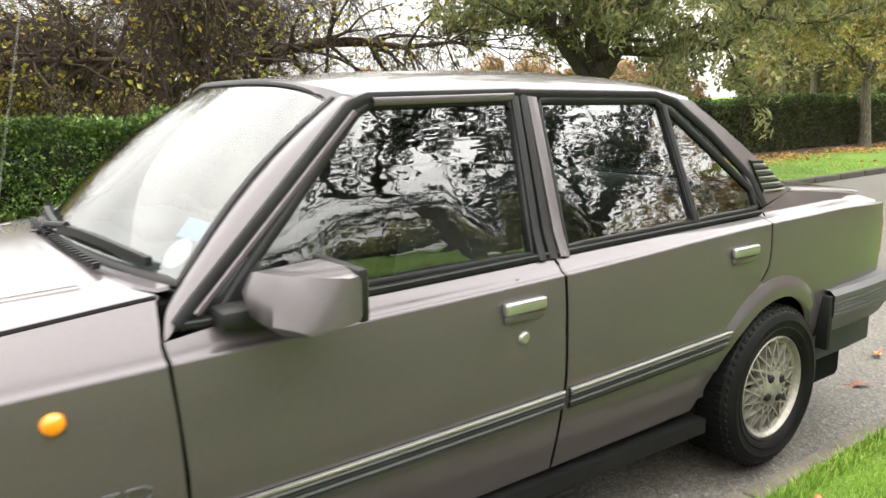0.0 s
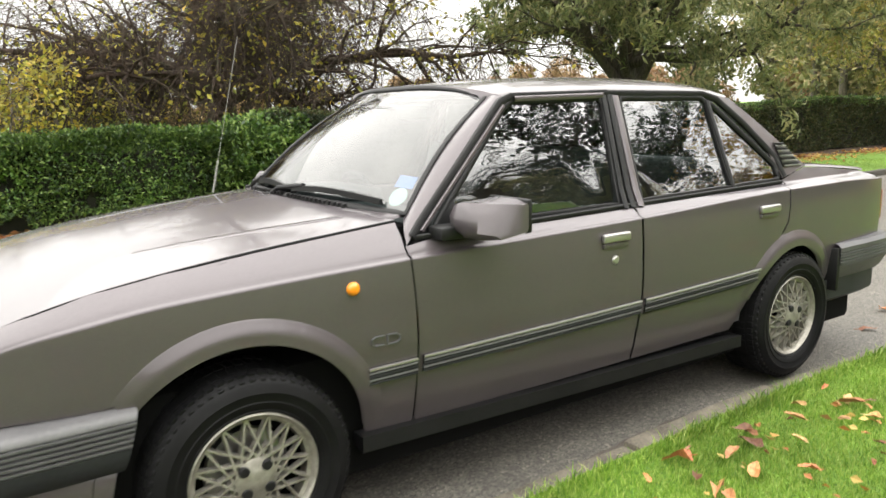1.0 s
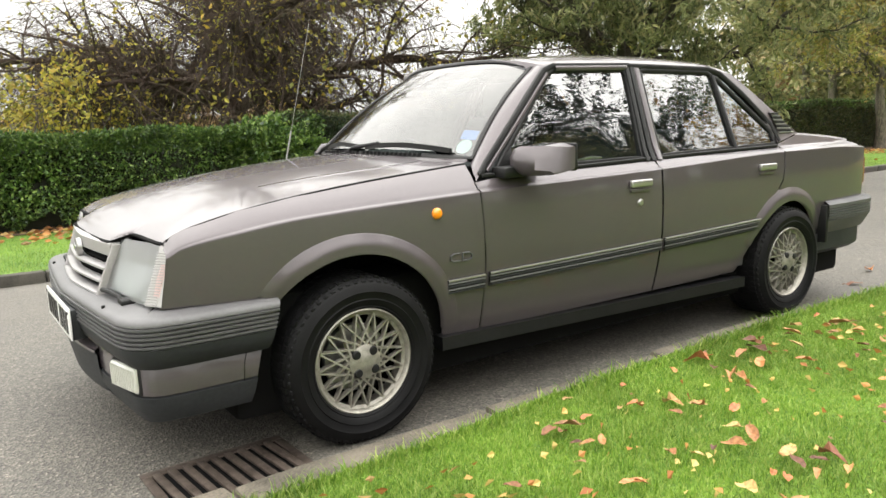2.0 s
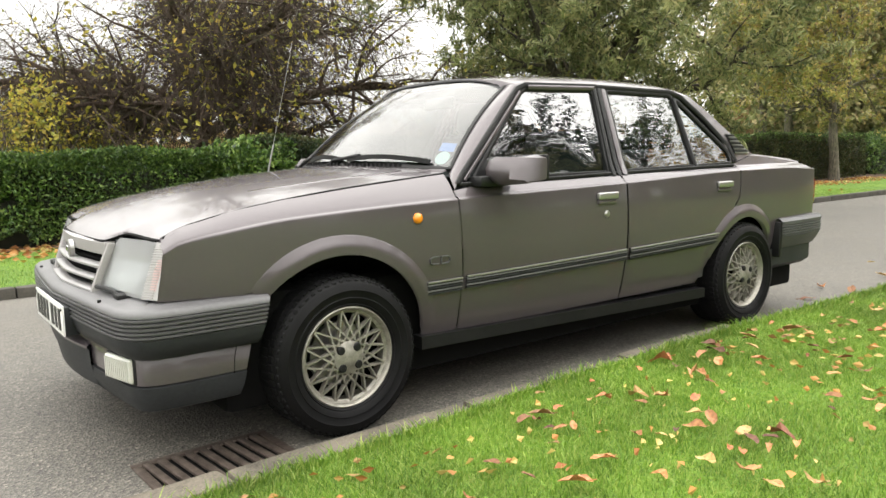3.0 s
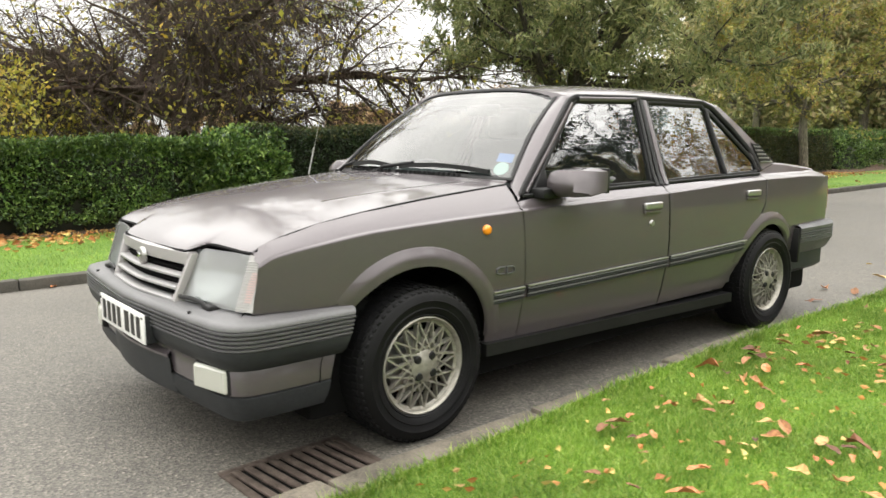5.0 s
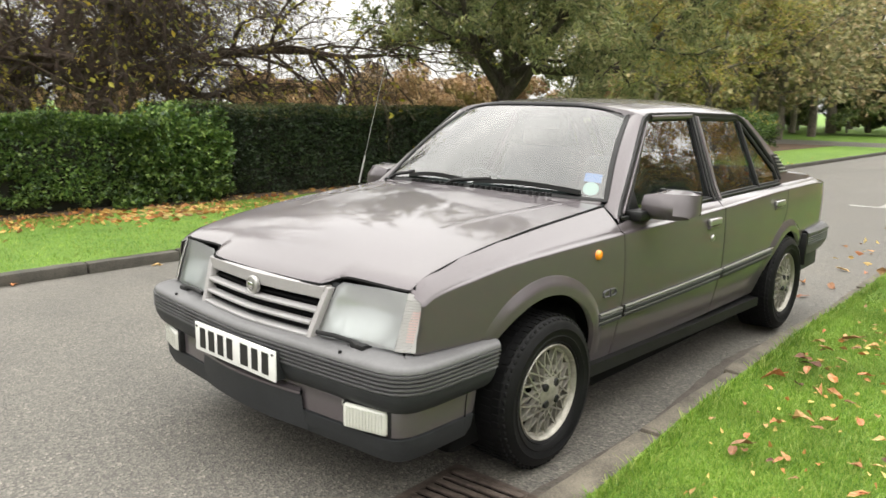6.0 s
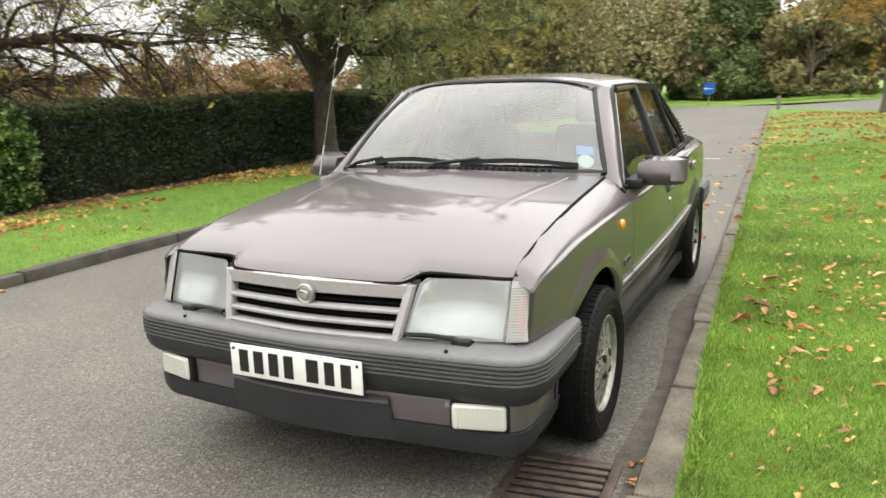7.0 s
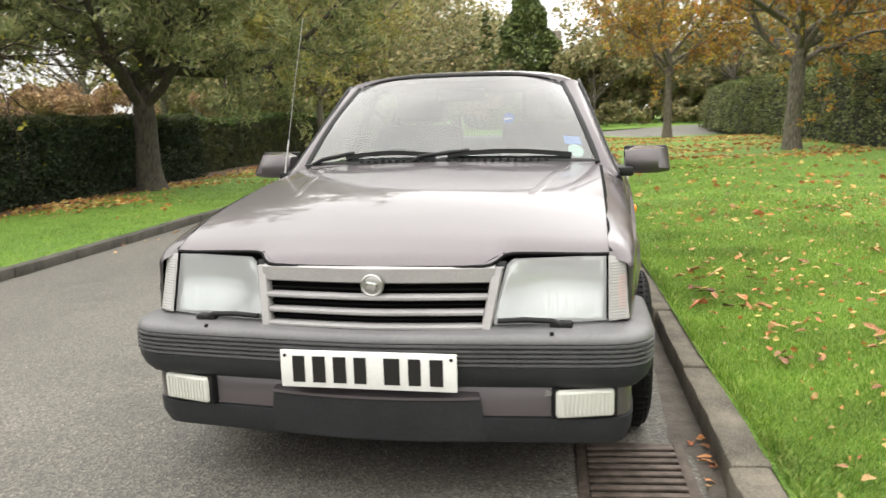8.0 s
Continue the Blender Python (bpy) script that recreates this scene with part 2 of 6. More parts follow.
def make_bark(name, dark, light):
    mat = material(name, light, 0.9)
    v = coords(mat, (1, 1, 0.22))
    ridges, patch = noise_node(mat, v, 28, 6, 0.65), noise_node(mat, coords(mat), 3, 4)
    c = ramp(mat, ridges, ((0.35, dark), (0.62, light)))
    c = mix(mat, ramp(mat, patch, ((0.5, (0, 0, 0)), (0.72, (0.5, 0.5, 0.5)))), c, (0.09, 0.1, 0.05))
    link(mat, c, bsdf(mat).inputs["Base Color"])
    bump(mat, ridges, 1.0, 0.02)
    return mat


ASPHALT, PAINT, GRASS = make_asphalt(), make_paint(), make_grass("lawn_grass")
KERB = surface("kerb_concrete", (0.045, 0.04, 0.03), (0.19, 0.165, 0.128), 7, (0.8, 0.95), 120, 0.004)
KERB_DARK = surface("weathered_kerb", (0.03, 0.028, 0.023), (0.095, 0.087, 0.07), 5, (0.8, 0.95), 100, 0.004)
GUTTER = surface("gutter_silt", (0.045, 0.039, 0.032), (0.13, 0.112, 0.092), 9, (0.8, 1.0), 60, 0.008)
SOIL = surface("leaf_litter_soil", (0.03, 0.02, 0.013), (0.12, 0.07, 0.035), 4, (0.9, 1.0), 40, 0.02)
IRON = surface("cast_iron", (0.045, 0.034, 0.027), (0.15, 0.118, 0.098), 22, (0.5, 0.75), 200, 0.001, metal=0.5)
BARK = make_bark("bark", (0.05, 0.042, 0.034), (0.2, 0.17, 0.135))
BARK_OAK = make_bark("oak_bark", (0.022, 0.018, 0.014), (0.085, 0.07, 0.055))
BARK_DARK = make_bark("dark_bark", (0.022, 0.014, 0.01), (0.095, 0.062, 0.044))
BLADE = leafy("grass_blade", [(0.075, 0.162, 0.015), (0.14, 0.265, 0.026), (0.245, 0.39, 0.055), (0.42, 0.48, 0.14)], 0.5, 0.35)
PRIVET = leafy("privet_leaf", [(0.018, 0.042, 0.009), (0.05, 0.105, 0.02), (0.11, 0.19, 0.036), (0.21, 0.29, 0.07)], 0.42)
YEW = leafy("yew_leaf", [(0.005, 0.012, 0.004), (0.012, 0.026, 0.008), (0.024, 0.045, 0.014), (0.045, 0.07, 0.022)], 0.5, 0.12)
BEECH = leafy("clipped_beech_leaf", [(0.03, 0.045, 0.012), (0.05, 0.075, 0.02), (0.1, 0.08, 0.035), (0.09, 0.12, 0.035)], 0.55)
OLIVE = leafy("evergreen_oak_leaf", [(0.11, 0.14, 0.055), (0.2, 0.23, 0.09), (0.31, 0.33, 0.15), (0.4, 0.36, 0.17)], 0.5, 0.4)
THIN_GREEN = leafy("turning_leaf", [(0.16, 0.19, 0.05), (0.28, 0.29, 0.08), (0.4, 0.35, 0.09), (0.37, 0.25, 0.1)], 0.55, 0.35)
YELLOW = leafy("yellowing_leaf", [(0.16, 0.18, 0.035), (0.34, 0.33, 0.05), (0.55, 0.46, 0.06), (0.24, 0.22, 0.05), (0.5, 0.34, 0.05)], 0.55, 0.35)
ORANGE = leafy("autumn_cherry_leaf", [(0.4, 0.13, 0.03), (0.5, 0.27, 0.04), (0.5, 0.36, 0.06), (0.24, 0.21, 0.05), (0.3, 0.14, 0.05)], 0.5, 0.4)
SHORN = leafy("shorn_laurel_leaf", [(0.07, 0.085, 0.035), (0.14, 0.165, 0.06), (0.23, 0.25, 0.1), (0.32, 0.33, 0.15)], 0.5)
CONIFER = leafy("cypress_spray", [(0.06, 0.095, 0.028), (0.14, 0.19, 0.06), (0.25, 0.28, 0.095)], 0.6, 0.1)
FAR_WOOD = leafy("far_wood_leaf", [(0.12, 0.13, 0.06), (0.23, 0.235, 0.105), (0.35, 0.315, 0.145), (0.4, 0.3, 0.17)], 0.7, 0.2)
FAR_BROWN = leafy("bracken_brown", [(0.26, 0.16, 0.085), (0.38, 0.25, 0.14), (0.46, 0.33, 0.2)], 0.8, 0.2)
FALLEN = leafy("fallen_leaf", [(0.3, 0.1, 0.03), (0.5, 0.22, 0.06), (0.66, 0.5, 0.17), (0.22, 0.1, 0.04)], 0.6, 0.2)
RUBBER = surface("tyre_rubber", (0.003, 0.003, 0.0034), (0.009, 0.009, 0.0095), 9, (0.45, 0.7), 160, 0.0008, Specular_IOR_Level=0.16)
BLACK_TRIM = surface("black_trim", (0.005, 0.005, 0.0055), (0.012, 0.012, 0.0125), 8, (0.4, 0.6), 400, 0.0003, Specular_IOR_Level=0.3)
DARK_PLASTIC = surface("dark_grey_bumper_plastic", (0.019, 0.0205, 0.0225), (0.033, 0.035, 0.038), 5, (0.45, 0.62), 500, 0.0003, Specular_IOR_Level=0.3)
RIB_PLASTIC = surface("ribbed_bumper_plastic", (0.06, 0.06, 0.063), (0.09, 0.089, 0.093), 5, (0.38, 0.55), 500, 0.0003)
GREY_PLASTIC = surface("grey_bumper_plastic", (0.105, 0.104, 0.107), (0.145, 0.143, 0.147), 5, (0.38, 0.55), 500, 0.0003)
# near-black colour stands in for the shade deep inside the hedges
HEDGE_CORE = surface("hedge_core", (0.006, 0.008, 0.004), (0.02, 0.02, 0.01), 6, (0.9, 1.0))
UNDER = material("underbody_black", (0.005, 0.005, 0.005), 0.85, Specular_IOR_Level=0.1)
ALLOY = surface("silver_alloy", (0.2, 0.19, 0.165), (0.42, 0.4, 0.35), 40, (0.35, 0.55), 300, 0.0003, metal=0.6)
CHROME = material("chrome", (0.75, 0.75, 0.75), 0.12, 1.0)
SATIN = material("satin_grey_metal", (0.42, 0.41, 0.4), 0.3, 0.8)


def make_glass(name, tint, gloss0, rough=0.0, wave=0.0):
    """A thin pane: clear tinted passage, and a gloss that grows towards grazing."""
    mat = material(name, tint, rough)
    clear = add(mat, "ShaderNodeBsdfTransparent", Color=(*tint, 1))
    gloss = add(mat, "ShaderNodeBsdfGlossy", Roughness=rough)
    lw = add(mat, "ShaderNodeLayerWeight", Blend=0.5)
    if wave:
        ripple = add(mat, "ShaderNodeBump", Strength=1.0, Distance=wave)
        link(mat, noise_node(mat, coords(mat, (2, 2, 7)), 2.6, 2), ripple.inputs["Height"])
        link(mat, ripple.outputs[0], gloss.inputs["Normal"])
    pw = add(mat, "ShaderNodeMath")
    pw.operation = "POWER"
    pw.inputs[1].default_value = 3.0
    mr = add(mat, "ShaderNodeMapRange", To_Min=gloss0, To_Max=0.85)
    ms = add(mat, "ShaderNodeMixShader")
    link(mat, lw.outputs["Facing"], pw.inputs[0])
    link(mat, pw.outputs[0], mr.inputs["Value"])
    link(mat, mr.outputs[0], ms.inputs[0])
    link(mat, clear.outputs[0], ms.inputs[1])
    link(mat, gloss.outputs[0], ms.inputs[2])
    link(mat, ms.outputs[0], mat.node_tree.nodes["Material Output"].inputs["Surface"])
    return mat


GLASS = make_glass("window_glass", (0.32, 0.375, 0.37), 0.18, wave=0.0010)
SCREEN_GLASS = make_glass("dusty_screen_glass", (0.62, 0.7, 0.69), 0.13)
REAR_GLASS = make_glass("rear_screen_glass", (0.7, 0.78, 0.77), 0.1)
LAMP_GLASS = make_glass("fluted_lamp_glass", (0.8, 0.83, 0.83), 0.26, 0.29)
AMBER = material("amber_lens", (0.9, 0.28, 0.01), 0.12, Coat_Weight=1.0)
CLEAR_RIBBED = material("clear_indicator_lens", (0.36, 0.35, 0.345), 0.15, Coat_Weight=1.0)
FOG_LENS = material("fog_lens", (0.6, 0.6, 0.55), 0.15, Coat_Weight=1.0)
RED_LENS = material("red_lens", (0.35, 0.01, 0.01), 0.15, Coat_Weight=1.0)
PLATE_WHITE = surface("plate_white", (0.7, 0.7, 0.68), (0.82, 0.82, 0.8), 12, (0.3, 0.45))
PLATE_BLACK = material("plate_black", (0.01, 0.01, 0.01), 0.4)
CLOTH = surface("grey_seat_velour", (0.06, 0.06, 0.063), (0.13, 0.13, 0.133), 20, (0.9, 1.0), 300, 0.002)
DASH = surface("charcoal_dashboard", (0.02, 0.02, 0.022), (0.04, 0.04, 0.042), 20, (0.6, 0.8), 400, 0.0006)
BLUE = material("blue_sign_face", (0.01, 0.12, 0.55), 0.4)
BLUE_PAPER = material("blue_sticker", (0.1, 0.2, 0.5), 0.6)
WHITE = material("white_face", (0.8, 0.8, 0.8), 0.5)
PALE_PAPER = material("pale_disc", (0.4, 0.52, 0.48), 0.6)
ROAD_WHITE = surface("worn_road_paint", (0.16, 0.155, 0.14), (0.5, 0.49, 0.46), 12, (0.7, 0.9))
BRICK_FAR = surface("far_brick", (0.2, 0.11, 0.08), (0.32, 0.2, 0.15), 2, (0.8, 0.95))
POST_WOOD = surface("weathered_post", (0.14, 0.12, 0.1), (0.3, 0.27, 0.23), 8, (0.8, 0.95), 60, 0.003)


# ---- the setting: ground, road, kerbs ----
def near_edge(x):
    return -0.15 + 0.0335 * x


def far_edge(x):
    return 5.5 + 0.008 * x


ROAD_END = 36.5      # where the side road crosses
CROSS = (36.5, 44.5)
KW = 0.125           # kerb width


def near_fall(x):
    """The road falls gently ahead of the wheels, then levels out."""
    return -0.2 * smooth(1.5, 20, x) - .03 * smooth(1.0, 4.0, x)


def road_z(x, y):
    side_fall = min(1.0, max(0.0, (y - 1.45) / 4.05)) ** 1.15
    gutter = -.02 * smooth(.10, -.12, y - .0335 * x) * smooth(1.8, 3.0, x)
    return near_fall(x) * (1 - side_fall) - .245 * side_fall + gutter


def turf(x):
    """How far the turf has crept over the kerb, as a share."""
    return smooth(-.05, .7, x) * (.75 + .35 * noise.noise((x * 2.3, 1.5, 4)))


def lawn_z(x, y):
    d = max(0.0, near_edge(x) - KW - y)
    return -.3 * smooth(24, 36, x) * smooth(0, 4, d) + near_fall(x) + .098 + .016 * turf(x) * smooth(-.03, .02, y - (near_edge(x) - KW)) + .085 * min(d, 1.6) + .02 * max(0, min(d - 1.6, 8))


def verge_z(x, y):
    return -.145 - .01 * max(0, min(3.5, y - far_edge(x)))


def sheet(name, xs, ys, height, mat, label, category, deep=.5):
    """A stretch of ground as a net of heights; ys maps a 0..1 share and x to y."""
    bm = bmesh.new()
    grid = [[bm.verts.new((x, ys(x, t), height(x, ys(x, t)))) for t in np.linspace(0, 1, 25)] for x in xs]
    for a, b in zip(grid, grid[1:]):
        for k in range(24):
            bm.faces.new((a[k], b[k], b[k + 1], a[k + 1]))
    return tagged(part(name, bm, mat, smooth=60), label, category, kind="structure")


def stations(x0, x1):
    return sorted({round(v, 2) for v in list(np.arange(x0, -6, 6)) + list(np.arange(-6, 12, .5)) + list(np.arange(12, x1, 1.5)) + [x1] if x0 <= v <= x1})


def slab(name, outline, z0, z1, mat, label, category):
    bm = bmesh.new()
    top = bm.faces.new([bm.verts.new((x, y, z1)) for x, y in outline])
    ext = bmesh.ops.extrude_face_region(bm, geom=[top])["geom"]
    for v in ext:
        if isinstance(v, bmesh.types.BMVert):
            v.co.z = z0
    return tagged(part(name, bm, mat, smooth=0), label, category, kind="structure")


def disc_outline(r, n=64):
    return [(r * math.cos(2 * math.pi * k / n), r * math.sin(2 * math.pi * k / n)) for k in range(n)]


GZ = 0.095
slab("ground", disc_outline(1500), -0.9, -0.27, GRASS, "wide grassy parkland ground reaching the horizon", "ground")
sheet("road", stations(-60, CROSS[0]), lambda x, t: near_edge(x) - .03 + t * (far_edge(x) - near_edge(x) + .06), road_z, ASPHALT, "narrow grey tarmac road with worn gritty surface", "road")


def side_road_z(x, y):
    """The side road climbs to its far edge where it leaves the junction."""
    return -.235 + .36 * smooth(CROSS[0], CROSS[1], x) * smooth(1, -6, y)


sheet("side_road", np.linspace(CROSS[0] + .004, CROSS[1], 12), lambda x, t: 70 - 140 * t, side_road_z, ASPHALT, "grey tarmac side road crossing beyond the lawn", "road")
sheet("lawn_near", stations(-60, CROSS[0] - .1), lambda x, t: near_edge(x) - KW + .01 + .03 * turf(x) - 60 * t ** 2.2, lawn_z, GRASS, "mown bright green lawn rising from the kerb", "lawn")
sheet("verge_far", stations(-60, CROSS[0] - .1), lambda x, t: far_edge(x) + KW - .01 + (8.9 - far_edge(x) - KW) * t, verge_z, GRASS, "mown green verge between far kerb and hedge", "lawn")
sheet("hedge_bed", stations(-60, CROSS[0] - .1), lambda x, t: 8.8 + 2.4 * t, lambda x, y: verge_z(x, y) + .012, SOIL, "brown leaf-littered soil bed under the hedge", "soil")
sheet("field", stations(-60, CROSS[0] - .1), lambda x, t: 11.1 + 60 * t ** 1.5, lambda x, y: verge_z(x, y) - .01 - .05 * smooth(15, 40, y), GRASS, "grass behind the hedge", "lawn")
sheet("island", np.linspace(CROSS[1], 160, 24), lambda x, t: 90 - 160 * t, lambda x, y: -.232 + .36 * smooth(1, -6, y) + .06 * smooth(CROSS[1], 47, x), GRASS, "grass beyond the side road", "lawn")


def kerb_line(name, edge, sign, x0, x1, rise, mat, label):
    base = tagged(empty(name, x0, edge(x0), 0), label, "kerb", kind="structure")
    r = random.Random(3 if sign < 0 else 4)
    meshes = []
    for k in range(5):
        bm = box_bm(-.452, .452, -KW / 2, KW / 2, -0.05, rise, 0.014, 2)
        bmesh.ops.subdivide_edges(bm, edges=[e for e in bm.edges if e.calc_length() > .5], cuts=8)
        for v in bm.verts:
            n = noise.noise_vector((v.co.x * 7 + k * 9, v.co.y * 12, v.co.z * 12))
            v.co += n * 0.008
        me = bpy.data.meshes.new("kerb_stone")
        bm.to_mesh(me)
        bm.free()
        for p in me.polygons:
            p.use_smooth = True
        me.set_sharp_from_angle(angle=radians(35))
        me.materials.append(mat)
        meshes.append(me)
    x = x0
    while x < x1:
        ob = obj("kerb_stone", r.choice(meshes), None, base)
        xm = x + .457
        slope = math.degrees(math.atan(edge(1) - edge(0)))
        fall = math.degrees(math.atan((road_z(xm + .4, edge(xm)) - road_z(xm - .4, edge(xm))) / .8))
        ob.matrix_world = pose(xm, edge(xm) + sign * (KW / 2 + r.uniform(-.008, .008)), road_z(xm, edge(xm)) + r.uniform(-.008, .006), r.uniform(-2, 2), r.uniform(-.5, .5) - fall, slope + r.uniform(-.7, .7))
        x += .915
    return base


kerb_line("kerb_near", near_edge, -1, -2.392, 36, .1, KERB, "worn pale concrete kerb edging the lawn")
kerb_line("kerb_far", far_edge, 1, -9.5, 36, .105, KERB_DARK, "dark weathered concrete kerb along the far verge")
# kerbs running on behind the camera
slab("kerb_behind", [(-60, near_edge(-60) - KW), (-2.4, near_edge(-2.4) - KW), (-2.4, near_edge(-2.4)), (-60, near_edge(-60))], -0.05, GZ, KERB, "pale concrete kerb running on", "kerb")
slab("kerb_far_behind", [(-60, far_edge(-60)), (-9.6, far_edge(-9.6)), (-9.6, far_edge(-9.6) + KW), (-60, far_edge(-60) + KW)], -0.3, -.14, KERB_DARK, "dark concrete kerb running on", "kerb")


# ---- foliage ----
def leaf_quads(centres, size, aspect=0.5, droop=0.0, normals=None, spread=1.0, g=rng):
    """Folded diamond leaves at the given centres."""
    n = len(centres)
    d = g.normal(size=(n, 3))
    if normals is not None:
        d = d * spread + normals
    d[:, 2] -= droop
    d /= np.linalg.norm(d, axis=1)[:, None] + 1e-9
    s = np.cross(d, g.normal(size=(n, 3)))
    s /= np.linalg.norm(s, axis=1)[:, None] + 1e-9
    up = np.cross(d, s)
    ln = (size * g.uniform(0.6, 1.35, n))[:, None]
    w = ln * aspect * 0.5
    base = centres - d * ln * .5
    mid = centres + up * ln * 0.12
    v = np.stack([base, mid + s * w, centres + d * ln * .5, mid - s * w], 1).reshape(-1, 3)
    f = np.arange(4 * n).reshape(n, 4)
    return v, f


def tubes(paths, sides=6):
    """Tapered tubes: list of (points, radii)."""
    vs, fs, at = [], [], 0
    for pts, radii in paths:
        pts = np.asarray(pts, float)
        m = len(pts)
        way = np.gradient(pts, axis=0)
        way /= np.linalg.norm(way, axis=1)[:, None] + 1e-9
        ref = np.where(np.abs(way[:, 2:3]) > 0.9, [[1.0, 0, 0]], [[0, 0, 1.0]])
        a = np.cross(way, ref)
        a /= np.linalg.norm(a, axis=1)[:, None] + 1e-9
        b = np.cross(way, a)
        ang = np.arange(sides) * 2 * np.pi / sides
        ring = pts[:, None] + np.asarray(radii)[:, None, None] * (a[:, None] * np.cos(ang)[None, :, None] + b[:, None] * np.sin(ang)[None, :, None])
        vs.append(ring.reshape(-1, 3))
        i = np.arange(m - 1)[:, None] * sides + np.arange(sides)[None] + at
        j = np.arange(m - 1)[:, None] * sides + (np.arange(sides)[None] + 1) % sides + at
        fs.append(np.stack([i, j, j + sides, i + sides], -1).reshape(-1, 4))
        at += m * sides
    return np.concatenate(vs), np.concatenate(fs)


def limb_path(start, way, length, r0, r1, bend, rise, g, n=7):
    p, w = np.array(start, float), np.array(way, float)
    w /= np.linalg.norm(w)
    pts = [p.copy()]
    for k in range(n - 1):
        w = w + g.normal(size=3) * bend + np.array([0, 0, rise])
        w /= np.linalg.norm(w)
        p = p + w * length / (n - 1)
        pts.append(p.copy())
    return np.array(pts), np.linspace(r0, r1, n), w


def make_tree(name, at, label, category, trunk_h, trunk_r, limbs, limb_len, bark, leaf_mat, leaves, leaf_size, seed,
              rise=0.05, droop=0.0, twig_n=5, sub_n=6, leaf_aspect=0.5, spread=0.28, pitch=(0.15, 0.9), lean=(0, 0), group="", sub_len=0.45, twig_len=0.5, twig_drop=-0.06, wild=0.0, tiers=0.0):
    """A tapered trunk, limbs, boughs, twigs and a crown of single leaves along the twigs."""
    g = np.random.default_rng(seed)
    root = tagged(empty(name, *at), label, category, group)
    x, y, z = at
    pts, rad, _ = limb_path((x, y, z - .1), (lean[0], lean[1], 1), trunk_h + .1, trunk_r, trunk_r * .72, 0.03, 0, g, 9)
    rad[0] *= 1.45
    rad[1] *= 1.12
    v, f = tubes([(pts, rad)], 14)
    for i in range(len(v)):
        n = noise.noise((v[i][0] * 7, v[i][1] * 7, v[i][2] * 2.5))
        v[i, :2] += (v[i, :2] - np.array([x, y])) * n * 0.16
    raw("trunk", v, f, bark, root)
    top = pts[-1]
    boughs, twigs, tips = [], [], []
    for k in range(limbs):
        a = 2 * math.pi * (k + g.uniform(-.3, .3)) / limbs
        e = g.uniform(*pitch)
        start = pts[-1 - (k % 3)] if k else top
        start = start + np.array([0, 0, tiers * (k % 5) / 4])
        lp, lr, lw = limb_path(start, (math.cos(a) * math.cos(e), math.sin(a) * math.cos(e), math.sin(e)), limb_len * g.uniform(.75 - wild * .3, 1.2 + wild), trunk_r * g.uniform(.34, .52), trunk_r * .1, 0.16, rise, g, 9)
        v, f = tubes([(lp, lr)], 8)
        raw("limb", v, f, bark, root)
        for i in range(2, 9):
            for _ in range(max(1, sub_n // 3 if i < 5 else sub_n // 2)):
                w = (lp[i] - lp[i - 1])
                w = w / np.linalg.norm(w) + g.normal(size=3) * .75
                sp, sr, sw = limb_path(lp[i], w, limb_len * sub_len * g.uniform(.5, 1.2), max(.012, lr[i] * .5), .006, 0.22, rise * .3 + twig_drop * .3, g, 6)
                boughs.append((sp, sr))
                for j in range(1, 6):
                    for _ in range(max(1, twig_n // 2)):
                        w2 = (sp[j] - sp[j - 1])
                        w2 = w2 / (np.linalg.norm(w2) + 1e-9) + g.normal(size=3) * .8
                        tp, tr, _ = limb_path(sp[j], w2, twig_len * g.uniform(.5, 1.4), .007, .003, 0.25, twig_drop, g, 4)
                        twigs.append((tp, tr))
                        tips.append(tp)
    v, f = tubes(boughs, 5)
    raw("bough_mass", v, f, bark, root)["kind"] = "stuff"
    v, f = tubes(twigs, 3)
    raw("twig_mass", v, f, bark, root)["kind"] = "stuff"
    tips = np.array(tips)
    pick = g.integers(0, len(tips), leaves)
    t = g.uniform(0.1, 1.0, leaves) * 3
    i = np.minimum(t.astype(int), 2)
    u = (t - i)[:, None]
    c = tips[pick, i] * (1 - u) + tips[pick, i + 1] * u + g.normal(size=(leaves, 3)) * spread * .25
    v, f = leaf_quads(c, leaf_size, leaf_aspect, droop, None, 1, g)
    raw("crown", v, f, leaf_mat, root, smooth=False)["kind"] = "stuff"
    return root


